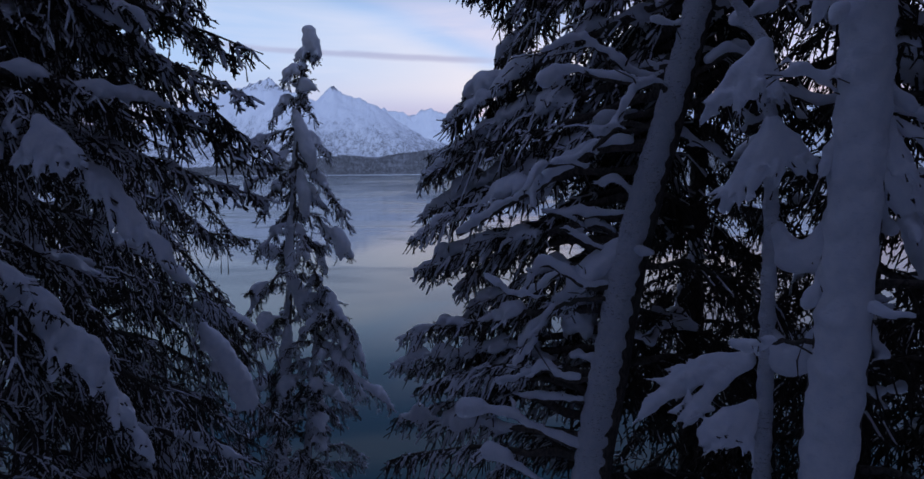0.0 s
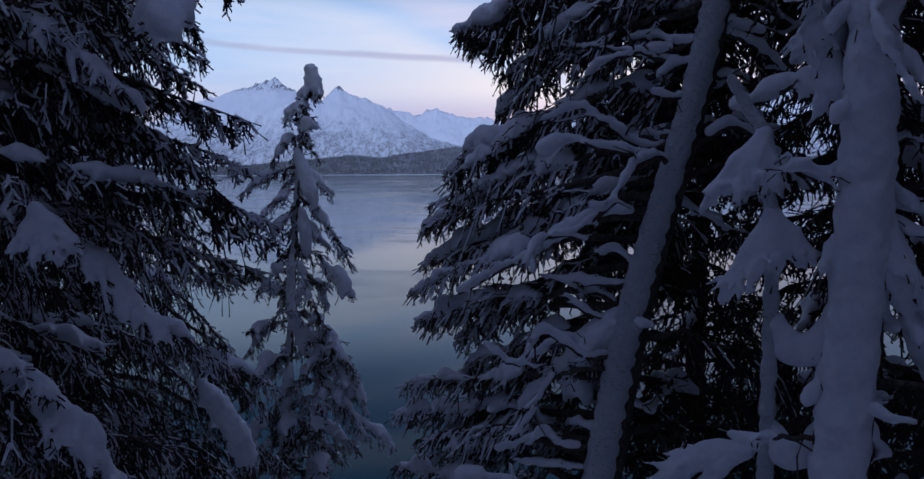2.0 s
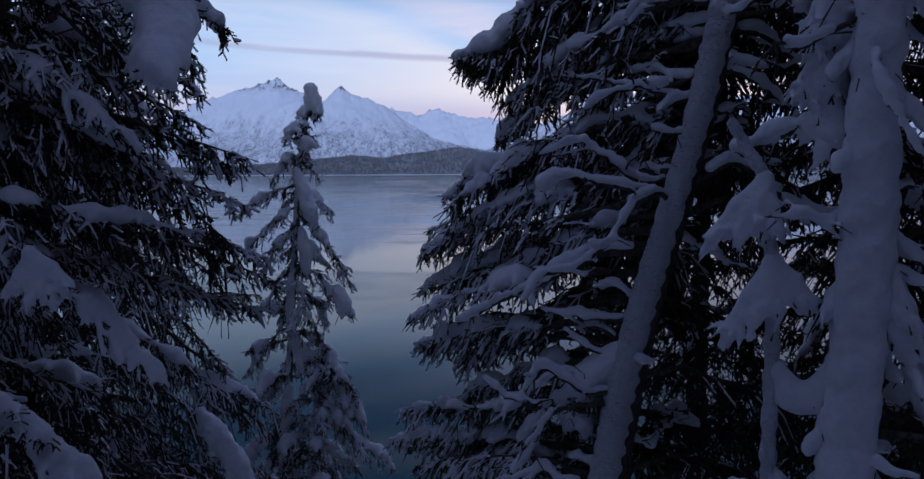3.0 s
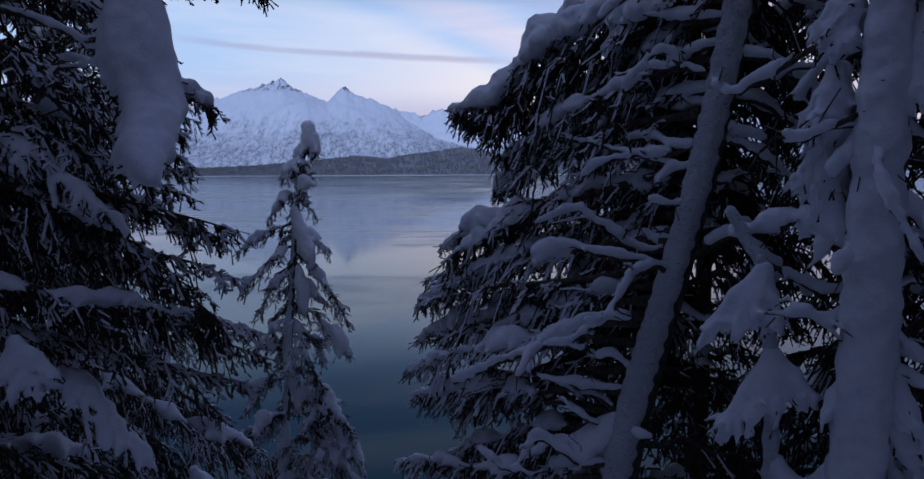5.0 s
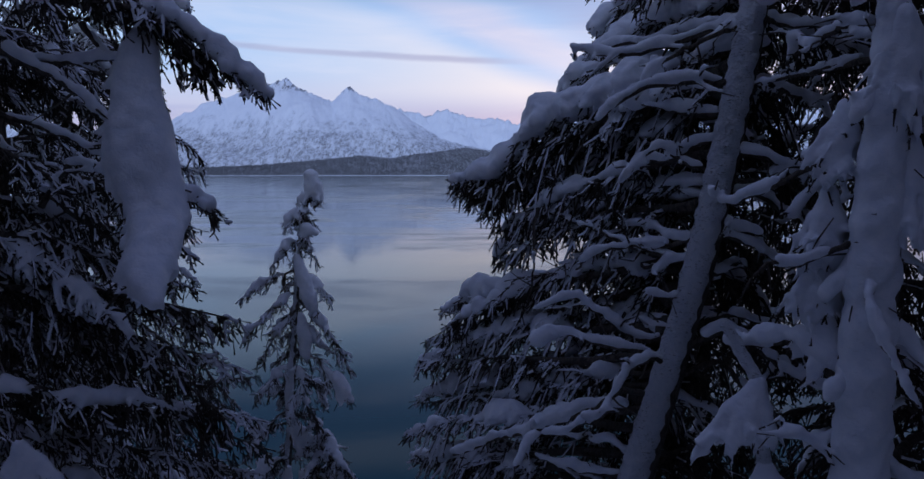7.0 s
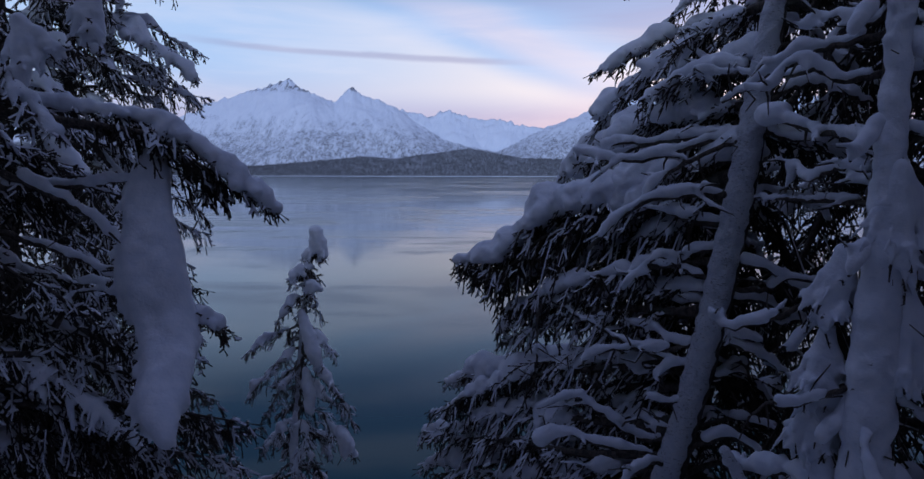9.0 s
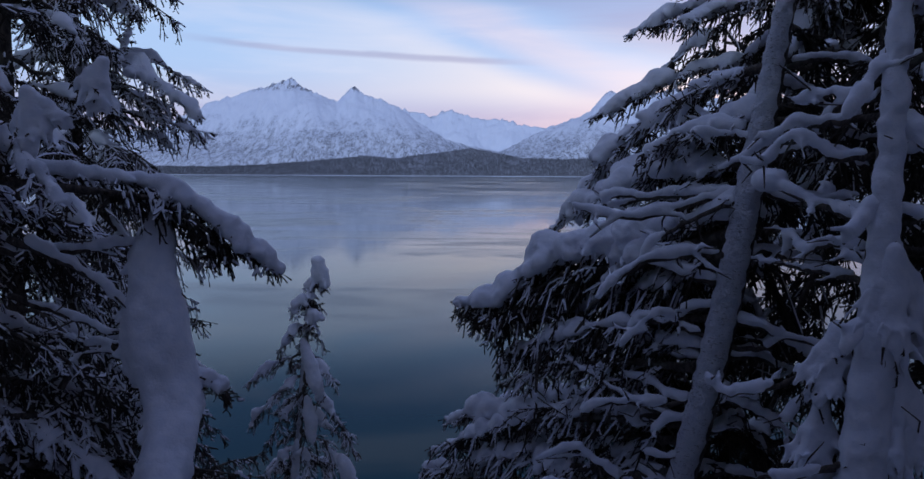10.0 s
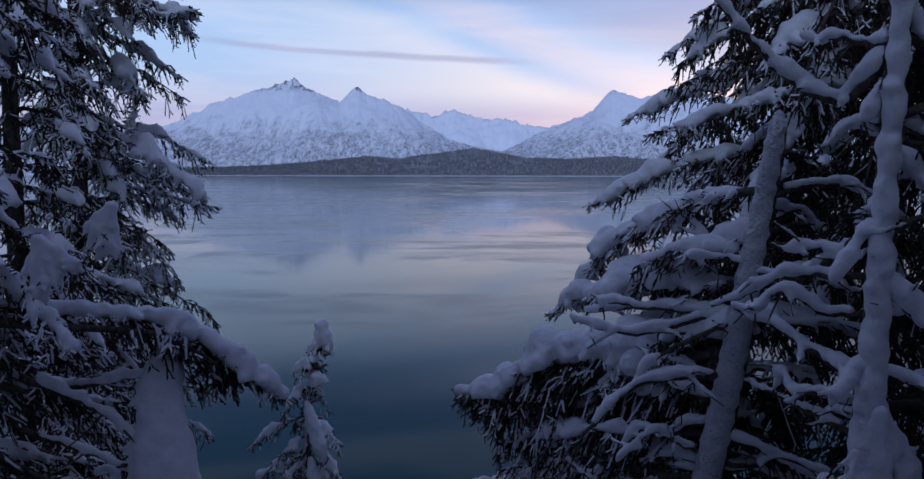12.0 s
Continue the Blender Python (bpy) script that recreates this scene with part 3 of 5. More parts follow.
def drape(tree, knots, halves, seed=1, cell=0.016):
    """A broad smooth sheet of snow hung over a bent-down bough, with a ragged landward rim and dark twigs along the other."""
    rng = np.random.default_rng(seed)
    n = 24
    mid = along(np.array(knots, float), np.linspace(0, 1, n))
    half = np.interp(np.linspace(0, 1, n), np.linspace(0, 1, len(halves)), halves)
    for _ in range(2):
        mid[1:-1] = 0.5 * mid[1:-1] + 0.25 * (mid[:-2] + mid[2:])
    rods, a, b = [], [], []
    for share, size in ((-0.52, 0.46), (-0.2, 0.58), (0.2, 0.58), (0.50, 0.48)):
        line = mid + np.stack([share * half, 0.10 * abs(share) * half, 0 * half], -1)
        r = half * size * rng.uniform(0.94, 1.04, n)
        rods += [(line[k], line[k + 1], r[k], r[k + 1]) for k in range(n - 1)]
    for k in range(2, n - 2):
        for _ in range(2):
            spot = mid[k] + np.array((rng.uniform(-0.65, 0.6) * half[k], -rng.uniform(0.25, 0.5) * half[k], rng.uniform(-0.03, 0.03)))
            slide = np.array((rng.normal(0.2, 0.35), -0.1, -1.0)) * rng.uniform(0.04, 0.12)
            rods.append((spot, spot + slide, rng.uniform(0.22, 0.42) * half[k], rng.uniform(0.15, 0.3) * half[k]))
    for k in range(2, n):
        for sign, count in ((-1, 5), (1, 2)):
            for _ in range(count):
                if half[k] < 0.06 or (sign > 0 and rng.uniform() < 0.4):
                    continue
                root = mid[k] + np.array((sign * half[k] * rng.uniform(0.55, 0.85), rng.uniform(-0.03, 0.06), rng.uniform(-0.04, 0.04)))
                out = np.array((sign * rng.uniform(0.3, 1.0), rng.uniform(-0.3, 0.4), -rng.uniform(0.2, 1.0)))
                tip = root + out * rng.uniform(0.05, 0.16 if sign < 0 else 0.07)
                rods.append((root, tip, rng.uniform(0.02, 0.045), 0.010))
                a.append(tip - 0.03 * out), b.append(tip + unit(out) * rng.uniform(0.03, 0.09) + rng.normal(0, 0.02, 3))
    wood = solid("drooping_bough", *tube(mid, np.linspace(0.03, 0.008, n)), BARK, tree)
    tagged(solid("needles", *bristles(np.array(a), np.array(b), rng, 0.005), NEEDLES, wood, smooth=False), kind="stuff")
    solid("snow_load", *drift(rods, cell, 0.016, 0.012, 0.24), SNOW, wood, label="broad sheet of snow hung over a bent bough")
    return wood


def trunk(tree, knots, radii, snow=(), snow_radius=0.0, rough=0.012, cell=0.024, seed=1, sheet=1.0, lumps=0.075, cover=None, thicken=1.0):
    """A tapered trunk through knots; snow: the way in which its plaster of snow stands off the bark."""
    rng = np.random.default_rng(seed)
    knots = np.array(knots, float)
    fine = along(knots, np.linspace(0, 1, 8 * len(knots)))
    for _ in range(8):
        fine[1:-1] = 0.5 * fine[1:-1] + 0.25 * (fine[:-2] + fine[2:])
    size = np.interp(np.linspace(0, 1, len(fine)), np.linspace(0, 1, len(radii)), radii) * rng.uniform(0.96, 1.04, len(fine))
    stem = solid("trunk", *tube(fine, size, 14), BARK, tree)
    if snow_radius:
        off = np.array(snow, float)
        keep = fine[:, 2] > sheet
        p, r = fine[keep] + off, size[keep] * snow_radius * np.interp(fine[keep][:, 2], (14.5, 16.5), (1.0, thicken))
        rods = [(p[k], p[k + 1], r[k], r[k + 1]) for k in range(len(p) - 1)]
        solid("trunk_snow", *drift(rods, cell, 0.012, rough, lumps), cover or TRUNK_SNOW, stem, label="wind-packed snow plastered on the trunk")
    return stem


def tree_at(name, place, label):
    ob = new(name)
    ob.location = (0, 0, 0)
    return tagged(ob, label, "tree", "snow-laden spruces on the bank")


def crown(tree, spine, z_lo, z_hi, reach, turn, per_metre, seed, droop=0.35, load=(0.04, 0.08), frost=0.5, width=0.3, loaded=0.6, cell=0.034, hang=1.0, step=0.021, thick=0.0075, bare=0.05):
    """Whorls of boughs on a stem. spine(z): its axis; reach(z): their length; turn: the range of their headings in degrees."""
    rng = np.random.default_rng(seed)
    n = int((z_hi - z_lo) * per_metre)
    for k in range(n):
        z = z_lo + (z_hi - z_lo) * (k + rng.uniform(0, 1)) / n
        a = radians(turn[0] + (turn[1] - turn[0]) * ((k * 0.618 + rng.uniform(-0.08, 0.08)) % 1.0))
        size = reach(z) * rng.uniform(0.58, 1.08)
        root = spine(z)
        tip = root + np.array((math.cos(a) * size, math.sin(a) * size, -droop * size * rng.uniform(0.2, 1.9)))
        heavy = rng.uniform() < loaded
        bough(tree, root, tip, size * rng.uniform(0.0, 0.22), width * rng.uniform(0.75, 1.15) * min(1.2, 0.45 + 0.45 * size),
              rng.uniform(*load) if heavy else 0.0, frost * rng.uniform(0.6, 1.2), hang, seed * 1000 + k, 1.15 * cell, bare, thick, step)


def spine_of(knots):
    knots = np.array(knots, float)
    return lambda z: np.array([np.interp(z, knots[:, 2], knots[:, 0]), np.interp(z, knots[:, 2], knots[:, 1]), z])


# ---- ground, lake, far shore ----
def value_noise(x, y, seed=0):
    def lattice(i, j):
        h = (i * 374761393 + j * 668265263 + seed * 974711) & 0xFFFFFFFF
        h = ((h ^ (h >> 13)) * 1274126177) & 0xFFFFFFFF
        return ((h ^ (h >> 16)) & 0xFFFF) / 65535.0

    i, j = np.floor(x).astype(np.int64), np.floor(y).astype(np.int64)
    u, v = x - i, y - j
    u, v = u * u * (3 - 2 * u), v * v * (3 - 2 * v)
    return (lattice(i, j) * (1 - u) + lattice(i + 1, j) * u) * (1 - v) + (lattice(i, j + 1) * (1 - u) + lattice(i + 1, j + 1) * u) * v


def rugged(x, y, size, octaves=5, seed=0, ridge=True):
    total, weight, amp = 0.0, 0.0, 1.0
    for o in range(octaves):
        n = value_noise(x / size, y / size, seed + o)
        total = total + amp * ((1 - np.abs(2 * n - 1)) if ridge else n)
        weight, amp, size = weight + amp, amp * 0.52, size * 0.47
    return total / weight


def bank_height(x, y):
    """The wooded bank: steep towards the lake, rising behind the camera."""
    slope = np.where(y < 0, 10.6 - 0.42 * y, 10.6 - 0.62 * y)
    slope = slope + 0.5 * np.sin(x * 0.45 + 1) * np.cos(y * 0.3) + 0.9 * (value_noise(x / 3.1, y / 3.1, 5) - 0.5)
    return np.maximum(slope, -6.0)


def grid_faces(n, m):
    i, j = np.meshgrid(np.arange(n - 1), np.arange(m - 1), indexing="ij")
    return np.stack([i * m + j, (i + 1) * m + j, (i + 1) * m + j + 1, i * m + j + 1], -1).reshape(-1, 4)


def bank():
    gx, gy = np.meshgrid(np.linspace(-60, 60, 161), np.linspace(-70, 30, 161), indexing="ij")
    verts = np.stack([gx, gy, bank_height(gx, gy)], -1).reshape(-1, 3)
    tagged(solid("ground", verts, [grid_faces(161, 161)], SNOW), "steep snow-covered bank that drops to the lake", "ground", kind="structure")


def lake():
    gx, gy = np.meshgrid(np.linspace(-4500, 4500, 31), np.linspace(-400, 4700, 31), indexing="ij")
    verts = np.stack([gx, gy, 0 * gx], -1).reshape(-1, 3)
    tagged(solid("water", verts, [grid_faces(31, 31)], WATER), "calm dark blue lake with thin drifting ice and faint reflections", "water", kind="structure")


def range_of_hills(name, label, skyline, foot, crest, mat, steps=(700, 70), rough=0.25, size=420, seed=3, power=1.15, jag=0.002, category="mountain"):
    """A mountain side from its foot to its crest (metres from the bank); skyline: rows of (sideways, height) per metre of distance."""
    az = np.linspace(skyline[0][0], skyline[-1][0], steps[0])
    el = np.interp(az, [p[0] for p in skyline], [p[1] for p in skyline])
    s = np.linspace(0, 1.25, steps[1])
    A, S = np.meshgrid(az, s, indexing="ij")
    warp = A + 0.05 * (rugged(A * 14 + 5, S * 2.2, 1.0, 3, seed + 40, False) - 0.5) * np.clip(1 - S, 0, 1)
    E = np.interp(warp, [p[0] for p in skyline], [p[1] for p in skyline])
    wide = np.interp(warp, az, np.convolve(np.pad(el, 60, mode="edge"), np.ones(121) / 121, "valid"))
    E = wide + (E - wide) * np.clip(S, 0, 1) ** 4
    Y = foot + (crest - foot) * S
    X = A * Y
    top = np.maximum(14 + E * crest, 0.5)
    crags = jag * crest * (rugged(A * 60, S * 14.0 + seed, 1.0, 5, seed) - 0.55) * np.clip(E / 0.06, 0.3, 1.3) * np.clip(S, 0, 1) ** 5
    rise = np.where(S <= 1, np.clip(S, 0, 1) ** power, 1 - 1.2 * (S - 1))
    relief = rugged(X + 0.5 * Y, Y * 0.75 - 0.3 * X, size, 6, seed) - 0.5
    Z = top * rise + rough * top * relief * np.clip(4 * S * (1 - S), 0, 1) + crags - 1.0 * (S < 0.01)
    verts = np.stack([X, Y, Z], -1).reshape(-1, 3)
    return tagged(solid(name, verts, [grid_faces(*steps)], mat), label, category, kind="structure"), (A, Y, Z)


def far_forest(name, label, heights, count, keep, tall, seed):
    """Small snowy conifers strewn over a hillside."""
    rng = np.random.default_rng(seed)
    A, Y, Z = heights
    n, m = A.shape
    i = rng.integers(0, n - 1, count)
    j = rng.integers(1, int(m * 0.82), count)
    x, y, z = (A[i, j] * Y[i, j], Y[i, j], Z[i, j])
    x, y = x + rng.uniform(-6, 6, count), y + rng.uniform(-6, 6, count)
    ok = rugged(x, y, 130, 3, seed, False) > keep
    x, y, z = x[ok], y[ok], z[ok]
    h = rng.uniform(0.6, 1.2, len(x)) * tall
    k = np.arange(3) * 2 * np.pi / 3 + 0.5
    ring = np.stack([np.cos(k), np.sin(k), 0 * k], -1)
    foot = np.stack([x, y, z - 1], -1)
    verts = np.concatenate([(foot[:, None] + ring[None] * (h * 0.22)[:, None, None]), (foot + np.stack([0 * h, 0 * h, h], -1))[:, None]], 1).reshape(-1, 3)
    b = 4 * np.arange(len(x))
    faces = np.concatenate([np.stack([b + q, b + (q + 1) % 3, b + 3], -1) for q in range(3)])
    tagged(solid(name, verts, [faces], FOREST, smooth=False), label, "forest", kind="stuff")


bank()
lake()
SHORE = 2900
range_of_hills("backdrop_far_ridge", "pale distant snow-covered ridge under the dusk sky",
               [(-0.30, 0.06), (-0.16, 0.078), (-0.104, 0.086), (-0.075, 0.078), (-0.041, 0.084), (-0.012, 0.073), (0.029, 0.0755), (0.058, 0.0645), (0.09, 0.062), (0.13, 0.07), (0.25, 0.06)],
               4300, 4800, FAR_SNOW, (420, 40), 0.3, 260, 8, 1.3, 0.012)
range_of_hills("backdrop_twin_peaks", "snow-covered twin peaks with scrubby lower slopes",
               [(-0.75, 0.05), (-0.62, 0.075), (-0.55, 0.06), (-0.47, 0.056), (-0.425, 0.075), (-0.394, 0.090), (-0.372, 0.101), (-0.34, 0.108), (-0.30, 0.119), (-0.283, 0.1265), (-0.278, 0.129), (-0.273, 0.1265), (-0.266, 0.131), (-0.258, 0.122), (-0.252, 0.117),
                (-0.236, 0.110), (-0.203, 0.097), (-0.188, 0.112), (-0.177, 0.1195), (-0.165, 0.111), (-0.141, 0.100), (-0.115, 0.088), (-0.08, 0.064), (-0.05, 0.045), (-0.02, 0.038), (0.02, 0.03), (0.06, 0.02)],
               SHORE + 230, 4150, HIGH_SNOW, (640, 64), 0.36, 640, 3, 1.3, 0.007)
range_of_hills("backdrop_east_peak", "snow-covered pointed peak beyond the lake",
               [(0.02, 0.025), (0.07, 0.052), (0.116, 0.071), (0.15, 0.088), (0.166, 0.108), (0.177, 0.116), (0.19, 0.109), (0.2146, 0.103), (0.24, 0.109), (0.265, 0.119), (0.30, 0.108), (0.36, 0.10), (0.45, 0.11), (0.6, 0.07), (0.75, 0.06)],
               SHORE + 230, 4250, HIGH_SNOW, (460, 64), 0.4, 560, 12, 1.25, 0.006)
_, slopes = range_of_hills("backdrop_wooded_hill", "low wooded hill along the far shore of the lake",
                           [(-0.55, 0.008), (-0.38, 0.006), (-0.30, 0.010), (-0.235, 0.016), (-0.165, 0.023), (-0.12, 0.020), (-0.06, 0.028), (-0.015, 0.0345), (0.025, 0.027), (0.06, 0.020), (0.12, 0.019), (0.18, 0.023), (0.25, 0.017), (0.4, 0.02), (0.6, 0.015)],
                           SHORE, SHORE + 270, HILL, (500, 40), 0.12, 150, 21, 0.9, 0.001, "hill")
far_forest("far_woods", "dark snowy conifer wood on the far shore", slopes, 24000, 0.24, 7.5, 4)

# ---- the leaning spruce, with dead limbs on the landward side ----
B_KNOTS = [(0.40, 5.75, 6.6), (1.03, 5.55, 11.57), (1.19, 5.5, 12.6), (1.29, 5.45, 13.3), (1.44, 5.42, 13.94), (1.61, 5.38, 14.6), (1.785, 5.35, 15.3), (1.985, 5.3, 16.4), (2.115, 5.3, 17.3), (2.265, 5.3, 18.3), (2.28, 5.3, 18.42)]
leaning = tree_at("leaning_spruce", None, "leaning snow-plastered spruce with a broken top and dead limbs")
trunk(leaning, B_KNOTS, [0.17, 0.143, 0.132, 0.12, 0.107, 0.096, 0.086, 0.08, 0.068, 0.045, 0.02], (-0.044, -0.030, 0), 0.88, 0.010, 0.016, 2, 10.8, 0.055, thicken=1.3)
B_AXIS = spine_of(B_KNOTS)

# ---- the upright spruce beside it, wrapped in snow ----
C_KNOTS = [(1.85, 3.95, 7.6), (2.06, 3.92, 12.28), (2.12, 3.92, 13.14), (2.17, 3.95, 13.9), (2.20, 3.95, 14.5), (2.20, 3.97, 14.94), (2.24, 4.0, 15.7), (2.27, 4.02, 16.3), (2.33, 4.1, 17.2), (2.37, 4.15, 18.1), (2.45, 4.2, 19.5), (2.6, 4.3, 22)]
wrapped = tree_at("upright_spruce", None, "upright spruce trunk wrapped in thick snow")
trunk(wrapped, C_KNOTS, [0.17, 0.15, 0.145, 0.14, 0.135, 0.13, 0.12, 0.095, 0.066, 0.056, 0.05, 0.02], (-0.022, -0.04, 0), 0.92, 0.014, 0.02, 3, 11.0, 0.10, CRUST)
C_AXIS = spine_of(C_KNOTS)


def limb_of(tree, axis, z, *rest, **more):
    """A dead limb that starts on the stem's axis at height z."""
    return snag(tree, [axis(z), *rest], **more)


limb_of(leaning, B_AXIS, 14.62, (1.08, 5.40, 14.71), (0.85, 5.45, 14.79), (0.64, 5.50, 14.72), radius=0.022, snow=0.036, seed=11, knob=0.075, twigs=2)
limb_of(leaning, B_AXIS, 14.22, (1.02, 5.50, 14.20), (0.78, 5.70, 14.00), (0.47, 6.00, 13.80), (-0.03, 6.40, 13.46), radius=0.034, snow=0.078, seed=12, twigs=4)
limb_of(leaning, B_AXIS, 13.68, (0.90, 5.60, 13.68), (0.65, 5.80, 13.70), radius=0.02, snow=0.042, seed=13, twigs=3)
limb_of(leaning, B_AXIS, 13.36, (0.98, 5.50, 13.45), (0.81, 5.60, 13.60), radius=0.016, snow=0.026, seed=14, twigs=3)
limb_of(leaning, B_AXIS, 15.30, (1.36, 5.5, 15.40), (1.08, 5.80, 15.53), (0.72, 6.50, 15.63), radius=0.022, snow=0.030, seed=15, twigs=4)
limb_of(leaning, B_AXIS, 12.20, (0.65, 5.6, 12.20), (0.40, 5.70, 12.20), radius=0.016, snow=0.032, seed=16, twigs=2)
limb_of(leaning, B_AXIS, 11.75, (0.62, 5.5, 11.95), (0.34, 5.50, 12.12), (0.01, 5.50, 12.15), radius=0.02, snow=0.048, seed=17, knob=0.085, twigs=2)
limb_of(leaning, B_AXIS, 11.3, (0.61, 5.40, 11.58), (0.20, 5.40, 11.84), radius=0.018, snow=0.034, seed=18, knob=0.075, twigs=1)
limb_of(leaning, B_AXIS, 15.05, (1.52, 5.30, 15.08), (1.38, 5.30, 15.12), radius=0.016, snow=0.03, seed=19, twigs=1)
limb_of(leaning, B_AXIS, 16.35, (1.70, 5.5, 16.38), (1.45, 5.9, 16.5), (1.2, 6.4, 16.3), radius=0.026, snow=0.05, seed=20, twigs=3)
limb_of(leaning, B_AXIS, 17.0, (1.75, 5.5, 16.98), (1.5, 5.9, 16.95), (1.1, 6.4, 16.8), radius=0.024, snow=0.05, seed=21, twigs=2)
limb_of(leaning, B_AXIS, 15.8, (1.65, 5.6, 15.75), (1.4, 6.0, 15.85), radius=0.02, snow=0.04, seed=22, twigs=2)
limb_of(leaning, B_AXIS, 15.55, (2.0, 5.3, 15.5), (2.3, 5.4, 15.35), (2.6, 5.5, 15.1), radius=0.02, snow=0.04, seed=23, twigs=3)
limb_of(leaning, B_AXIS, 16.1, (2.2, 5.2, 16.05), (2.5, 5.3, 15.85), (2.8, 5.4, 15.7), radius=0.02, snow=0.05, seed=24, twigs=3)
limb_of(leaning, B_AXIS, 13.45, (1.30, 5.3, 13.42), (1.42, 5.25, 13.40), radius=0.016, snow=0.03, seed=25, twigs=2)

limb_of(wrapped, C_AXIS, 14.7, (2.04, 4.05, 14.95), (1.91, 4.20, 15.04), (1.80, 4.4, 14.96), (1.70, 4.55, 14.93), radius=0.032, snow=0.07, seed=31, twigs=2)
limb_of(wrapped, C_AXIS, 14.1, (2.40, 3.9, 13.80), (2.48, 3.9, 13.65), (2.56, 3.9, 13.40), radius=0.034, snow=0.085, seed=32, twigs=1)
limb_of(wrapped, C_AXIS, 13.30, (2.21, 3.70, 13.26), (2.31, 3.60, 13.27), radius=0.016, snow=0.028, seed=33, twigs=1)
limb_of(wrapped, C_AXIS, 14.4, (2.42, 4.00, 14.35), (2.62, 4.00, 14.28), radius=0.024, snow=0.05, seed=34, twigs=1)
limb_of(wrapped, C_AXIS, 15.5, (2.10, 3.80, 15.33), (2.13, 3.70, 15.14), (2.26, 3.60, 14.86), radius=0.018, snow=0.035, seed=35, twigs=1)
limb_of(wrapped, C_AXIS, 16.85, (2.15, 4.60, 16.98), (2.03, 5.00, 17.08), radius=0.026, snow=0.05, seed=36, knob=0.08, twigs=4)
limb_of(wrapped, C_AXIS, 17.75, (2.17, 4.40, 17.48), (2.20, 4.70, 17.36), (2.08, 5.10, 17.33), radius=0.03, snow=0.05, seed=37, twigs=2, cover=(0.16, 1.0))
limb_of(wrapped, C_AXIS, 16.55, (2.16, 4.80, 16.56), (2.05, 5.20, 16.55), radius=0.018, snow=0.026, seed=38, twigs=3)
limb_of(wrapped, C_AXIS, 17.45, (2.53, 4.0, 17.20), (2.8, 3.95, 17.1), radius=0.026, snow=0.06, seed=39, twigs=1)
limb_of(wrapped, C_AXIS, 18.75, (2.31, 4.30, 18.50), (2.25, 4.50, 18.42), (2.01, 4.60, 18.57), (1.83, 4.60, 18.76), (1.58, 4.60, 19.02), radius=0.034, snow=0.055, seed=40, twigs=3)


def stubs(tree, axis, z_lo, z_hi, count, headings, seed, size=(0.25, 0.7)):
    """Short crooked dead limbs round a stem, each with its own comb of snow."""
    rng = np.random.default_rng(seed)
    for k in range(count):
        z = z_lo + (z_hi - z_lo) * (k + rng.uniform(0, 1)) / count
        h = radians(headings[k % len(headings)] + rng.uniform(-25, 25))
        reach = rng.uniform(*size)
        root = axis(z)
        way = np.array((math.cos(h), math.sin(h), rng.uniform(-0.35, 0.25))) * reach
        kink = [rng.normal(0, 0.055, 3) * reach + np.array((0, 0, rng.uniform(-0.1, 0.14) * reach)) for _ in range(3)]
        droop = np.array((0, 0, rng.uniform(-0.3, 0.12) * reach))
        snag(tree, [root, root + 0.3 * way + kink[0], root + 0.6 * way + kink[1], root + 0.85 * way + kink[2] + 0.6 * droop, root + way + droop], 0.011 + 0.011 * reach, 0.018 + 0.022 * reach, seed * 100 + k, twigs=5, cell=0.017, patchy=0.08)


stubs(leaning, B_AXIS, 12.4, 18.2, 24, (165, 10, 190, 140, 30, 60), 6, (0.3, 0.9))
stubs(leaning, B_AXIS, 12.2, 17.6, 9, (150, 170, 125, 190), 8, (0.7, 1.3))
stubs(leaning, B_AXIS, 14.2, 18.2, 14, (12, -8, 28, 50, 165), 9, (0.6, 1.3))
stubs(wrapped, C_AXIS, 15.4, 18.9, 7, (150, 125, 100), 19, (0.5, 1.0))
stubs(wrapped, C_AXIS, 12.6, 18.6, 20, (0, 150, 20, 110, 340), 7, (0.25, 0.6))

# plastered drooping tips on the upright spruce
for k, (x, y, z, side, size) in enumerate(((2.12, 4.12, 16.30, -0.08, 0.42), (2.06, 4.14, 15.85, -0.05, 0.45), (2.04, 4.14, 15.50, -0.05, 0.42), (2.06, 4.10, 15.18, -0.04, 0.32))):
    fan(wrapped, (x, y, z), [(x + side - 0.12, y + 0.04, z - size * 0.75), (x + side - 0.03, y - 0.05, z - size), (x + side + 0.06, y - 0.06, z - size * 0.9), (x + side + 0.15, y - 0.02, z - size * 0.6)], 0.028, 410 + k, 0.012)
for k, (x, y, z, size) in enumerate(((2.30, 3.96, 16.75, 0.55), (2.36, 3.95, 16.1, 0.5))):
    fan(wrapped, (x, y, z), [(x - 0.17, y - 0.02, z - size * 0.8), (x - 0.07, y - 0.07, z - size), (x + 0.06, y - 0.07, z - size * 1.05), (x + 0.15, y - 0.04, z - size * 0.9), (x + 0.25, y, z - size * 0.7)], 0.027, 430 + k, 0.012)
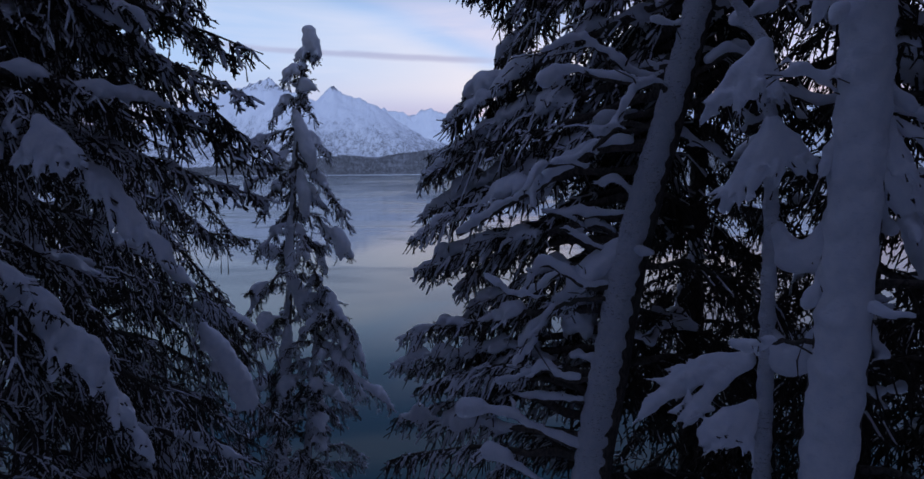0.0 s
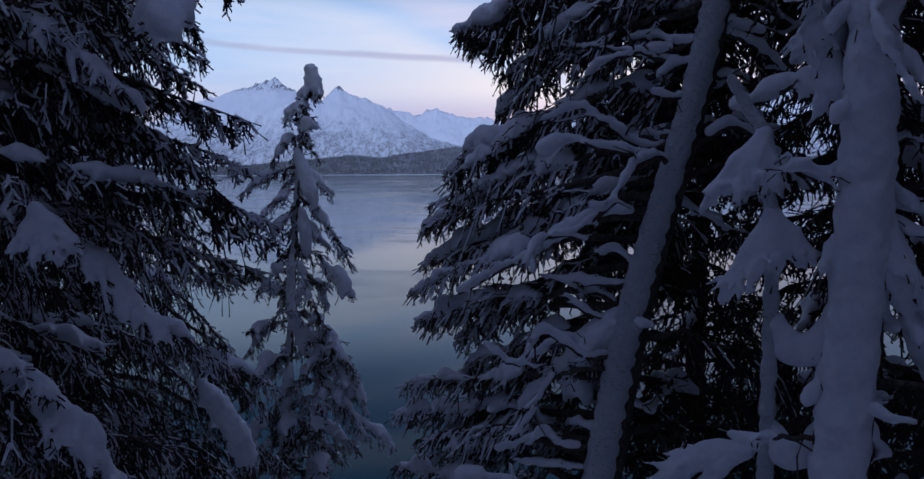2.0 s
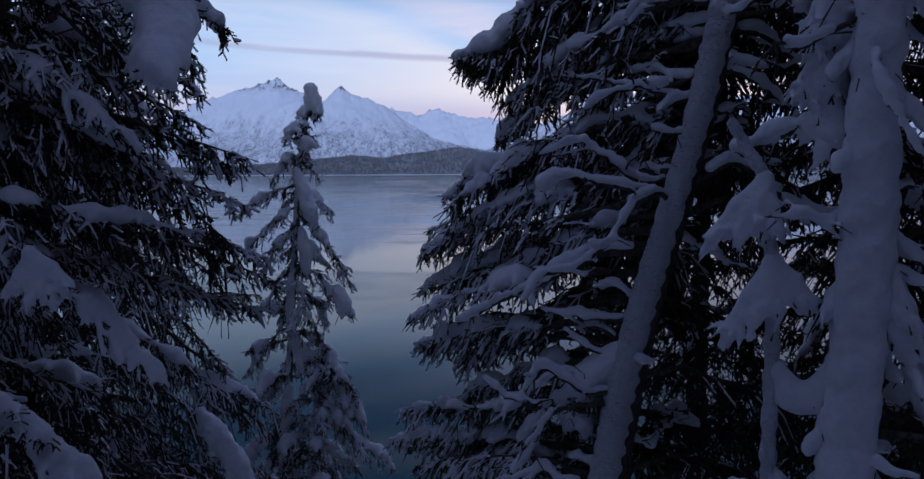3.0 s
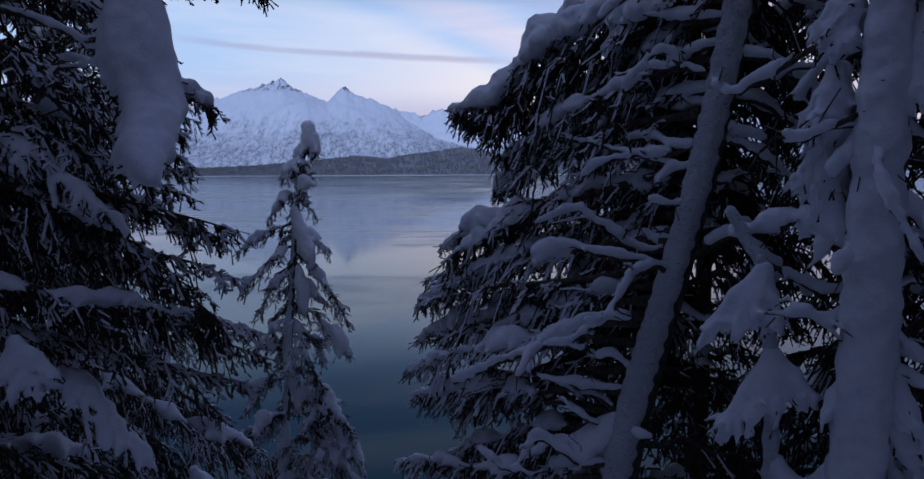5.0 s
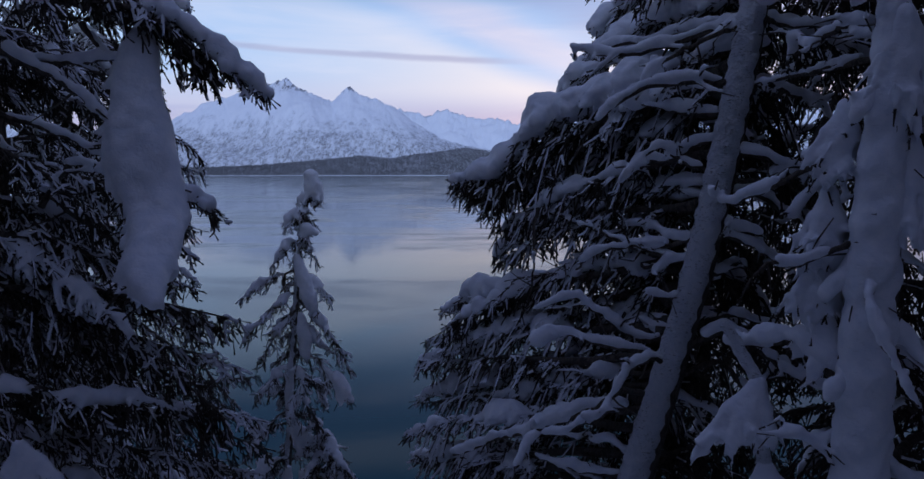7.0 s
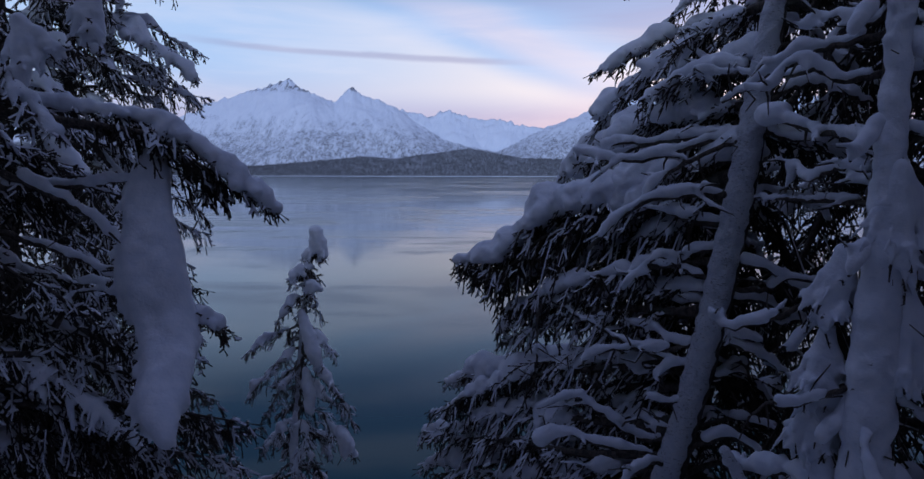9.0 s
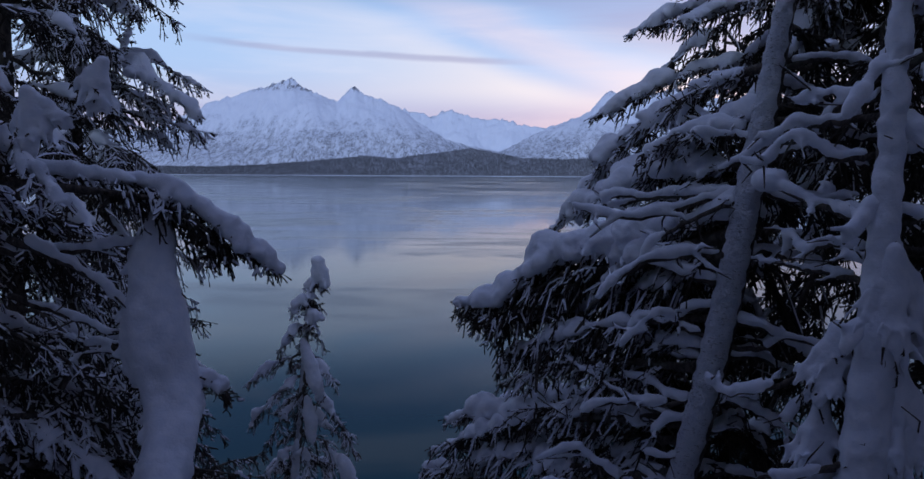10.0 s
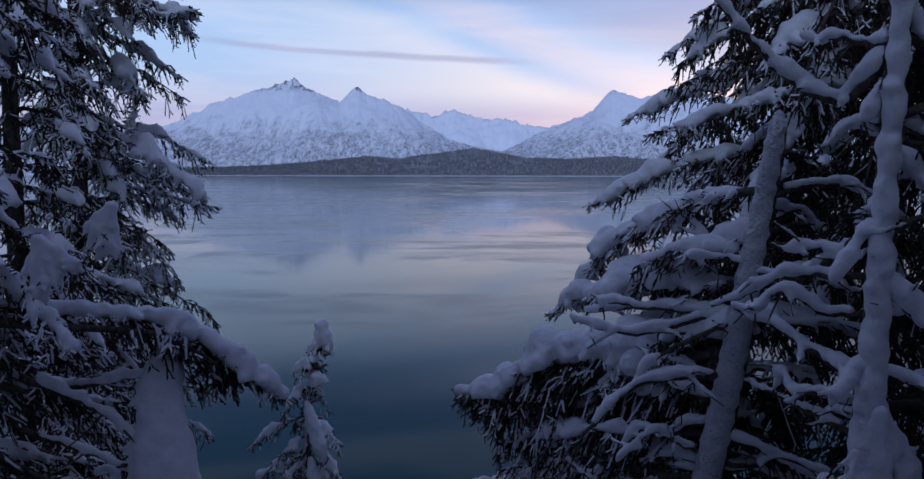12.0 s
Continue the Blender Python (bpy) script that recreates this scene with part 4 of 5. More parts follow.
# flares of packed snow where limbs leave the upright stem
rng = np.random.default_rng(77)
for k in range(17):
    z = 12.9 + 6.0 * (k + rng.uniform(0.2, 0.8)) / 17
    stem, side = C_AXIS(z), (-1 if k % 2 else 1)
    reach = float(np.interp(z, (12, 16, 19), (0.14, 0.09, 0.06)))
    out = np.array((side, rng.uniform(-0.4, 0.3), 0))
    start, end = stem + 0.3 * reach * out + (0, 0.02, 0.06), stem + (reach + rng.uniform(0.08, 0.2)) * out + (0, -0.02, -rng.uniform(0.1, 0.28))
    snag(wrapped, [start, 0.5 * (start + end) + (0, 0, 0.02), end], 0.016, rng.uniform(0.035, 0.055), 480 + k, twigs=2, cell=0.017)
fan(wrapped, (2.30, 3.95, 14.3), [(2.30, 3.82, 14.0), (2.42, 3.86, 13.85), (2.52, 3.9, 13.7)], 0.045, 46)

# ---- the thin dead sapling hung with fans of snow ----
sapling = tree_at("dead_sapling", None, "thin dead spruce sapling hung with fans of snow")
D_KNOTS = [(1.80, 4.25, 8.2), (1.82, 4.2, 12.0), (1.82, 4.2, 12.95), (1.82, 4.2, 13.83), (1.80, 4.2, 14.32), (1.78, 4.3, 14.79), (1.71, 4.4, 14.95), (1.62, 4.4, 15.10)]
trunk(sapling, D_KNOTS, [0.05, 0.035, 0.03, 0.026, 0.022, 0.018, 0.016, 0.012], (-0.008, -0.02, 0), 1.35, 0.008, 0.016, 5, 11.5)
fan(sapling, (1.78, 4.28, 14.76), [(1.42, 4.3, 14.30), (1.57, 4.2, 14.36), (1.73, 4.18, 14.38), (1.89, 4.3, 14.42)], 0.034, 51, 0.013)
fan(sapling, (1.80, 4.18, 14.30), [(1.52, 4.2, 13.80), (1.64, 4.1, 13.86), (1.80, 4.1, 13.95), (2.02, 4.1, 14.02)], 0.036, 52, 0.013)
fan(sapling, (1.74, 4.30, 12.86), [(1.50, 4.4, 12.72), (1.27, 4.5, 12.60), (1.10, 4.5, 12.39), (1.42, 4.3, 12.5)], 0.045, 53, 0.015)
fan(sapling, (1.76, 4.20, 12.60), [(1.41, 4.2, 12.42), (1.5, 4.1, 12.36), (1.66, 4.1, 12.34)], 0.038, 54, 0.015)
web(sapling, (1.84, 4.18, 13.70), (2.08, 3.98, 13.78), 0.19, 0.12, 0.042, 55)
web(sapling, (1.84, 4.18, 13.05), (2.04, 3.98, 13.15), 0.15, 0.12, 0.042, 56)

# ---- a spruce close behind, whose upper boughs show over the broken top ----
R_KNOTS = [(3.9, 7.3, 5.4), (4.0, 7.3, 14), (4.15, 7.3, 23.5)]
rear = tree_at("rear_spruce", None, "heavily loaded spruce close behind the leaning one")
trunk(rear, R_KNOTS, [0.19, 0.13, 0.03])
R_AXIS = spine_of(R_KNOTS)

# ---- live boughs of the leaning spruce, towards the lake ----
ARCH = [(1.66, 5.75, 16.74), (1.40, 5.95, 16.58), (1.12, 6.19, 16.50), (0.85, 6.40, 16.42), (0.61, 6.57, 16.26), (0.42, 6.74, 16.04), (0.26, 6.82, 15.94)]
bough(leaning, B_AXIS(16.85), (-0.04, 7.0, 15.90), 0, 0.24, 0.105, 0.5, 2.0, 61, 0.02, even=0.62, bushy=1.6, path=ARCH)
for k, (x, y, z, shift) in enumerate(((-0.02, 6.95, 15.86, (0.03, -0.10, -0.15)), (0.04, 7.1, 15.84, (0.0, 0.12, -0.14)), (0.10, 7.0, 15.80, (0.05, 0.0, -0.20)))):
    bough(leaning, B_AXIS(16.75), (x, y, z), 0, 0.27, 0.0, 0.3, 2.6, 160 + 200 * k, 0.025, 0.3, step=0.009, bushy=1.8, path=[tuple(np.add(p, shift)) for p in ARCH])
hanging(leaning, [(1.44, 5.95, 16.76), (1.38, 5.93, 16.64), (1.34, 5.95, 16.52)], [0.10, 0.155, 0.09], 161, 0.018, 0)
hanging(leaning, [(1.52, 6.3, 16.36), (1.44, 6.28, 16.30), (1.34, 6.3, 16.18)], [0.08, 0.14, 0.08], 162, 0.02, 2)
for k, (z, x, y, foot, load) in enumerate(((16.5, 0.62, 6.9, 15.72, 0.07), (16.4, 0.95, 6.7, 15.86, 0.06), (16.2, 0.80, 6.6, 15.55, 0.0), (16.1, 0.42, 6.9, 15.45, 0.055), (16.6, 1.10, 7.0, 16.05, 0.0))):
    bough(leaning, B_AXIS(z), (x, y, foot), 0.10, 0.28, load, 0.45, 2.4, 280 + k, 0.025, 0.2, step=0.013, bushy=1.5)
# a crooked dead limb and the twig that hangs from its elbow
snag(leaning, [(0.66, 5.98, 15.68), (0.63, 6.0, 15.45), (0.64, 6.0, 15.2), (0.60, 6.0, 14.90)], 0.014, 0.012, 164, twigs=6, cell=0.012, patchy=0.6)
bough(leaning, B_AXIS(15.4), (-0.10, 7.0, 14.50), 0, 0.26, 0.05, 0.5, 2.2, 165, 0.02, 0.45, even=0.15, bushy=1.5, path=[(1.43, 5.6, 15.26), (0.84, 6.2, 15.04), (0.52, 6.6, 14.86), (0.2, 6.85, 14.70)])
hanging(leaning, [(1.04, 5.80, 13.05), (0.97, 5.85, 12.92), (0.90, 5.9, 12.72)], [0.07, 0.15, 0.05], 163, 0.02, 4)
bough(leaning, B_AXIS(15.9), (0.38, 7.4, 15.12), 0.20, 0.38, 0.09, 0.5, 1.2, 62, 0.025)
bough(leaning, B_AXIS(15.3), (-0.16, 7.5, 14.55), 0.12, 0.34, 0.08, 0.5, 1.1, 63, 0.025)
bough(leaning, B_AXIS(14.9), (-0.24, 7.9, 14.12), 0.12, 0.36, 0.08, 0.5, 1.2, 64, 0.025)
bough(leaning, B_AXIS(14.5), (-0.42, 7.7, 13.58), 0.10, 0.36, 0.08, 0.5, 1.1, 65, 0.025)
bough(leaning, B_AXIS(17.2), (0.9, 7.4, 16.6), 0.18, 0.34, 0.10, 0.5, 1.0, 66, 0.025)
bough(leaning, B_AXIS(17.9), (1.2, 7.5, 16.95), 0.20, 0.34, 0.10, 0.5, 1.0, 67, 0.025)
bough(rear, R_AXIS(18.5), (1.28, 7.5, 17.7), 0.16, 0.32, 0.07, 0.45, 1.2, 68, 0.025)
bough(rear, R_AXIS(19.2), (1.74, 7.9, 18.6), 0.14, 0.32, 0.07, 0.45, 1.2, 69, 0.025)
bough(rear, R_AXIS(20.0), (2.1, 7.9, 19.25), 0.14, 0.32, 0.07, 0.45, 1.2, 70, 0.025)
for k, (x, y, z) in enumerate(((2.14, 7.5, 19.10), (2.36, 7.2, 18.95), (2.50, 7.0, 19.35), (2.25, 7.3, 19.55), (2.7, 6.8, 19.0), (2.9, 6.7, 18.6), (2.6, 6.9, 18.25))):
    bough(rear, R_AXIS(z + 0.7), (x, y, z), 0.16, 0.30, 0.075 if k % 2 == 0 else 0.0, 0.4, 2.2, 270 + k, 0.024, 0.1, step=0.015, bushy=1.5)
bough(rear, R_AXIS(18.9), (1.62, 6.3, 18.35), 0.10, 0.32, 0.07, 0.45, 1.2, 71, 0.025)
bough(leaning, B_AXIS(17.6), (1.45, 6.4, 16.9), 0.10, 0.30, 0.10, 0.5, 0.9, 72, 0.025)
bough(leaning, B_AXIS(13.4), (0.5, 6.1, 12.45), 0.12, 0.28, 0.09, 0.6, 0.9, 73, 0.025)
bough(leaning, B_AXIS(16.9), (1.42, 6.45, 16.25), 0.12, 0.28, 0.11, 0.4, 0.8, 74, 0.025)
rng = np.random.default_rng(44)
for k in range(23):
    z = 11.6 + 4.2 * (k + 0.5) / 23
    tip = (-0.28 + rng.uniform(-0.30, 0.35) - 0.10 * (14.5 - z) + 0.35 * max(0.0, z - 14.5), 7.45 + rng.uniform(-0.5, 0.4), z - rng.uniform(0.5, 1.0))
    bough(leaning, B_AXIS(z), tip, rng.uniform(0.02, 0.2), 0.30, rng.uniform(0.045, 0.08) if k % 2 else 0.0, 0.75, 1.7, 440 + k, 0.028, 0.25, 0.012, step=0.02)
crown(leaning, B_AXIS, 9.6, 14.5, lambda z: 2.75 - 0.10 * (z - 10), (85, 125), 4.0, 7, 0.38, (0.04, 0.07), 0.7, 0.30, 0.42, 0.034, 1.5, thick=0.012, bare=0.2)
crown(leaning, B_AXIS, 14.4, 17.4, lambda z: 2.2 - 0.18 * (z - 14), (92, 142), 8.5, 8, 0.56, (0.04, 0.07), 0.65, 0.30, 0.42, 0.034, 1.6, thick=0.012, bare=0.15)
crown(rear, R_AXIS, 17.0, 21.5, lambda z: 2.45 - 0.16 * (z - 17.2), (140, 225), 6.5, 28, 0.58, (0.04, 0.065), 0.4, 0.30, 0.38, 0.036, 1.6, 0.03)
crown(rear, R_AXIS, 16.8, 23.0, lambda z: 1.9 - 0.14 * (z - 17.2), (215, 320), 5.5, 43, 0.55, (0.04, 0.07), 0.25, 0.36, 0.3, 0.038, 1.9, 0.034)
crown(leaning, B_AXIS, 9.5, 18.2, lambda z: 2.4 - 0.14 * (z - 10), (15, 95), 3.6, 9, 0.35, (0.05, 0.08), 0.12, 0.42, 0.12, 0.05, 1.6, 0.06)

# boughs of the upright spruce, away from the camera
crown(wrapped, C_AXIS, 9.5, 20.5, lambda z: 2.5 - 0.11 * (z - 10), (-15, 70), 3.6, 10, 0.35, (0.05, 0.085), 0.15, 0.40, 0.2, 0.045, 1.5, 0.042)

# ---- dense spruces behind them on the bank ----
F_KNOTS = [(4.6, 8.2, 4.5), (4.7, 8.2, 14), (4.8, 8.2, 24)]
backing = tree_at("dense_spruce", None, "dense dark spruce with snow on its boughs")
trunk(backing, F_KNOTS, [0.2, 0.14, 0.03])
crown(backing, spine_of(F_KNOTS), 9.0, 20.5, lambda z: 2.9 - 0.12 * (z - 9), (110, 300), 5.6, 13, 0.36, (0.05, 0.08), 0.10, 0.54, 0.12, 0.055, 1.5, 0.066)

F2_KNOTS = [(3.1, 9.6, 3.8), (3.15, 9.6, 13), (3.27, 9.6, 19.1)]
second = tree_at("dense_spruce", None, "dense dark spruce with snow on its boughs")
trunk(second, F2_KNOTS, [0.18, 0.12, 0.012])
crown(second, spine_of(F2_KNOTS), 7.5, 19.0, lambda z: 2.3 - 0.14 * (z - 8), (130, 400), 8.5, 33, 0.36, (0.05, 0.08), 0.10, 0.56, 0.1, 0.055, 1.5, 0.066)

H_KNOTS = [(5.0, 5.6, 6.6), (5.05, 5.6, 14), (5.1, 5.6, 23)]
beside = tree_at("dense_spruce", None, "dense dark spruce with snow on its boughs")
trunk(beside, H_KNOTS, [0.2, 0.15, 0.05])
crown(beside, spine_of(H_KNOTS), 10.0, 20.5, lambda z: 2.3 - 0.05 * (z - 10), (120, 230), 6.5, 37, 0.36, (0.05, 0.08), 0.12, 0.46, 0.15, 0.055, 1.6, 0.045)

# ---- slender spruce that stands alone before the lake ----
M_KNOTS = [(-2.72, 9.8, 4.2), (-2.60, 9.8, 9.67), (-2.47, 9.8, 11.5), (-2.36, 9.8, 13.16), (-2.23, 9.8, 14.85), (-2.05, 9.8, 15.85)]
slender = tree_at("slender_spruce", None, "slender snow-laden spruce with a capped top")
trunk(slender, M_KNOTS, [0.085, 0.05, 0.042, 0.036, 0.026, 0.012], (-0.018, -0.012, 0), 0.95, 0.010, 0.02, 6, 9.0)
M_AXIS = spine_of(M_KNOTS)
crown(slender, M_AXIS, 14.9, 15.75, lambda z: 0.15 + 0.14 * (15.8 - z), (0, 360), 13, 14, 0.6, (0.03, 0.05), 0.6, 0.12, 0.5, 0.024, 1.2, 0.014)
crown(slender, M_AXIS, 13.0, 14.95, lambda z: 0.30 + 0.20 * (15 - z), (20, 160), 8, 15, 0.75, (0.04, 0.06), 0.6, 0.2, 0.35, 0.026, 1.5, 0.015)
crown(slender, M_AXIS, 9.2, 13.0, lambda z: 0.66 + 0.08 * (13.2 - z), (0, 360), 7, 16, 0.6, (0.045, 0.075), 0.6, 0.22, 0.4, 0.028, 1.4, 0.017)
# its lower boughs, each with a pad of snow and a bare dark tip
for k, (z, x, y, foot, load) in enumerate(((14.62, -2.97, 9.62, 14.27, 0.075), (14.33, -2.90, 9.45, 13.74, 0.095), (14.10, -2.69, 9.35, 13.45, 0.05), (13.35, -2.78, 9.5, 12.92, 0.06), (14.55, -1.78, 9.6, 14.22, 0.065),
                                           (14.25, -1.52, 9.65, 13.28, 0.07), (13.55, -1.50, 9.55, 12.90, 0.085), (13.40, -1.92, 9.35, 12.50, 0.06), (15.40, -2.36, 9.65, 15.22, 0.06), (15.05, -2.54, 9.6, 14.72, 0.06),
                                           (12.70, -2.95, 9.5, 12.10, 0.085), (12.45, -1.62, 9.5, 11.95, 0.08), (11.95, -3.05, 9.55, 11.35, 0.085), (11.3, -3.15, 9.5, 10.7, 0.09))):
    bough(slender, M_AXIS(z), (x, y, foot), 0.10, 0.19, 0.74 * load, 0.6, 1.5, 820 + k, 0.022, 0.12, step=0.014, even=0.12)
# sheets of snow that hang down its stem
for k, (knots, radii) in enumerate(((((-2.25, 9.68, 14.86), (-2.14, 9.62, 14.58), (-2.05, 9.58, 14.32), (-2.0, 9.58, 14.14)), (0.05, 0.10, 0.115, 0.05)), (((-2.20, 9.66, 14.05), (-2.13, 9.62, 13.78), (-2.12, 9.62, 13.50)), (0.05, 0.10, 0.05)),
                                    (((-2.36, 9.72, 13.42), (-2.38, 9.68, 12.95), (-2.36, 9.66, 12.45)), (0.05, 0.06, 0.05)), (((-2.34, 9.66, 12.62), (-2.22, 9.60, 12.40), (-2.22, 9.6, 12.15)), (0.06, 0.11, 0.05)),
                                    (((-1.72, 9.58, 13.25), (-1.63, 9.55, 13.10), (-1.60, 9.55, 12.98)), (0.08, 0.11, 0.08)), (((-2.42, 9.68, 11.9), (-2.46, 9.62, 11.55), (-2.46, 9.62, 11.2)), (0.06, 0.10, 0.06)))):
    hanging(slender, knots, [0.72 * r for r in radii], 850 + k, 0.02, 1)
fan(slender, (-2.05, 9.78, 15.92), [(-2.1, 9.75, 15.62), (-1.98, 9.72, 15.58), (-1.92, 9.8, 15.55)], 0.085, 81, 0.02)

M2_KNOTS = [(-2.3, 9.6, 4.4), (-2.21, 9.6, 9.75), (-2.04, 9.6, 11.55), (-1.91, 9.6, 12.65)]
young = tree_at("young_spruce", None, "young snow-laden spruce beside the slender one")
trunk(young, M2_KNOTS, [0.07, 0.05, 0.03, 0.01], (-0.01, -0.02, 0), 1.1, 0.01, 0.024, 7, 9.0)
crown(young, spine_of(M2_KNOTS), 11.6, 12.6, lambda z: 0.16 + 0.42 * (12.65 - z), (0, 360), 13, 17, 0.7, (0.035, 0.06), 0.95, 0.17, 0.5, 0.028, 1.4, 0.015)
crown(young, spine_of(M2_KNOTS), 8.8, 11.6, lambda z: 0.60 + 0.2 * (11.6 - z), (0, 360), 10, 18, 0.6, (0.045, 0.075), 0.95, 0.24, 0.45, 0.03, 1.4, 0.017)
for k, (z, x, y, foot, load) in enumerate(((12.35, -1.45, 9.4, 11.75, 0.06), (12.1, -1.36, 9.5, 11.35, 0.07), (11.35, -0.98, 9.4, 10.85, 0.07), (11.75, -1.35, 9.3, 11.05, 0.06), (11.2, -2.75, 9.4, 10.75, 0.06))):
    bough(young, spine_of(M2_KNOTS)(z), (x, y, foot), 0.14, 0.22, load, 0.95, 1.6, 880 + k, 0.02, 0.1, step=0.014, even=0.4)

# ---- near spruce, its stem out of the picture ----
N_KNOTS = [(-3.35, 4.3, 8.0), (-3.3, 4.3, 14), (-3.2, 4.35, 21)]
near = tree_at("near_spruce", None, "near spruce with snow-weighted drooping boughs")
trunk(near, N_KNOTS, [0.2, 0.16, 0.07])
N_AXIS = spine_of(N_KNOTS)
bough(near, N_AXIS(13.75), (-2.18, 4.72, 12.15), 0.20, 0.30, 0.06, 0.5, 1.4, 91, 0.016, even=0.35, fringe=1.2)
bough(near, N_AXIS(14.7), (-1.93, 4.62, 13.50), 0.18, 0.30, 0.05, 0.6, 1.4, 92, 0.016, even=0.3, fringe=1.2)
REACH = [(-2.75, 4.5, 17.17), (-2.25, 4.7, 17.10), (-1.95, 4.8, 17.05), (-1.74, 4.88, 16.94), (-1.58, 4.92, 16.80), (-1.41, 4.96, 16.63)]
bough(near, N_AXIS(17.25), (-1.20, 5.02, 16.46), 0, 0.16, 0.066, 0.5, 1.5, 93, 0.016, even=0.6, path=REACH)
for k, shift in enumerate(((0.0, -0.08, -0.08), (-0.03, 0.08, -0.10))):
    bough(near, N_AXIS(17.15), (-1.50 - 0.10 * k, 4.95, 16.62), 0, 0.20, 0.0, 0.25, 1.8, 393 + k, 0.02, 0.3, step=0.011, bushy=1.4, path=[tuple(np.add(p, shift)) for p in REACH[:-1]])
# limbs that run into the great hanging sheet of snow
for k, path in enumerate((((-2.5, 4.6, 15.75), (-2.35, 4.72, 16.05), (-2.1, 4.85, 15.95)), ((-2.6, 4.6, 16.0), (-2.4, 4.7, 15.72), (-2.08, 4.85, 15.45)), ((-2.3, 4.8, 16.9), (-2.1, 4.85, 16.6), (-2.02, 4.86, 16.3)))):
    snag(near, path, 0.02, 0.026, 940 + k, twigs=4, cell=0.014, patchy=0.25)
drape(near, [(-1.94, 4.82, 16.86), (-1.95, 4.79, 16.72), (-1.92, 4.74, 16.5), (-1.92, 4.68, 16.31), (-1.89, 4.62, 16.13), (-1.83, 4.58, 15.95), (-1.75, 4.54, 15.81), (-1.70, 4.45, 15.69), (-1.65, 4.25, 15.55), (-1.60, 4.08, 15.43), (-1.55, 3.98, 15.36), (-1.50, 3.90, 15.29)],
      [0.05, 0.10, 0.12, 0.17, 0.20, 0.20, 0.165, 0.15, 0.13, 0.10, 0.07, 0.03], 95)
snag(near, [(-2.95, 4.55, 16.66), (-2.62, 4.6, 16.62), (-2.33, 4.7, 16.64), (-2.16, 4.76, 16.66), (-2.0, 4.8, 16.68)], 0.024, 0.036, 948, twigs=3, cell=0.016)
snag(near, [(-2.75, 4.55, 16.72), (-2.40, 4.6, 16.55), (-2.23, 4.65, 16.42), (-2.05, 4.68, 16.22)], 0.024, 0.036, 949, twigs=3, cell=0.016)
snag(near, [(-2.8, 4.6, 16.35), (-2.45, 4.62, 16.22), (-2.05, 4.64, 16.05)], 0.02, 0.024, 959, twigs=5, cell=0.016)
bough(near, (-1.68, 4.62, 15.86), (-1.47, 4.72, 15.70), 0.02, 0.13, 0.035, 0.3, 1.4, 960, 0.014, even=0.9)
bough(near, N_AXIS(15.75), (-2.04, 4.62, 15.02), 0.16, 0.26, 0.045, 0.8, 1.6, 951, 0.016, even=0.3, fringe=0.9)
# frosted boughs over the lake
for k, (rise, x, y, z) in enumerate(((0.55, -1.93, 5.30, 15.62), (0.5, -1.86, 5.30, 15.36), (0.5, -1.82, 5.20, 15.15), (0.55, -1.64, 5.20, 14.86), (0.55, -1.52, 5.20, 14.57), (0.5, -1.40, 5.20, 14.2), (0.5, -1.42, 5.10, 13.85))):
    bough(near, N_AXIS(z + rise), (x, y, z), 0.12, 0.24, 0.04 if k % 2 else 0.0, 0.7, 1.5, 970 + k, 0.02, 0.2, step=0.016, even=0.1)
fan(near, (-2.52, 4.45, 17.60), [(-2.64, 4.45, 17.32), (-2.50, 4.40, 17.22), (-2.40, 4.48, 17.31), (-2.33, 4.5, 17.42)], 0.024, 952, 0.012)
fan(near, (-2.15, 4.62, 17.80), [(-2.33, 4.60, 17.62), (-2.22, 4.58, 17.49), (-2.10, 4.60, 17.50)], 0.024, 953, 0.012)
fan(near, (-2.52, 4.3, 14.35), [(-2.66, 4.25, 14.05), (-2.50, 4.2, 13.98), (-2.38, 4.25, 14.0), (-2.25, 4.3, 14.1)], 0.024, 954, 0.012)
bough(near, N_AXIS(15.35), (-1.80, 4.85, 14.66), 0.20, 0.26, 0.045, 0.25, 2.2, 955, 0.018, even=0.15)
bough(near, N_AXIS(15.1), (-1.55, 4.92, 14.34), 0.20, 0.28, 0.045, 0.25, 2.2, 956, 0.018, even=0.12)
bough(near, N_AXIS(15.3), (-1.52, 5.22, 14.92), 0.10, 0.24, 0.0, 0.25, 1.8, 957, 0.022)
bough(near, N_AXIS(14.7), (-1.30, 5.0, 14.08), 0.10, 0.28, 0.0, 0.3, 1.8, 958, 0.022)
bough(near, N_AXIS(17.6), (-2.3, 4.4, 16.95), 0.14, 0.28, 0.06, 0.6, 1.0, 96, 0.018, fringe=0.9)
bough(near, N_AXIS(13.6), (-2.55, 4.4, 13.2), 0.10, 0.28, 0.05, 0.6, 1.0, 97, 0.018, fringe=0.9)
crown(near, N_AXIS, 10.5, 14.2, lambda z: 1.25, (22, 80), 4.0, 19, 0.45, (0.035, 0.06), 0.55, 0.30, 0.35, 0.03, 1.2, 0.014)
crown(near, N_AXIS, 14.2, 15.6, lambda z: 1.25, (10, 80), 8.0, 24, 0.45, (0.03, 0.045), 0.8, 0.28, 0.15, 0.03, 1.8, 0.016)
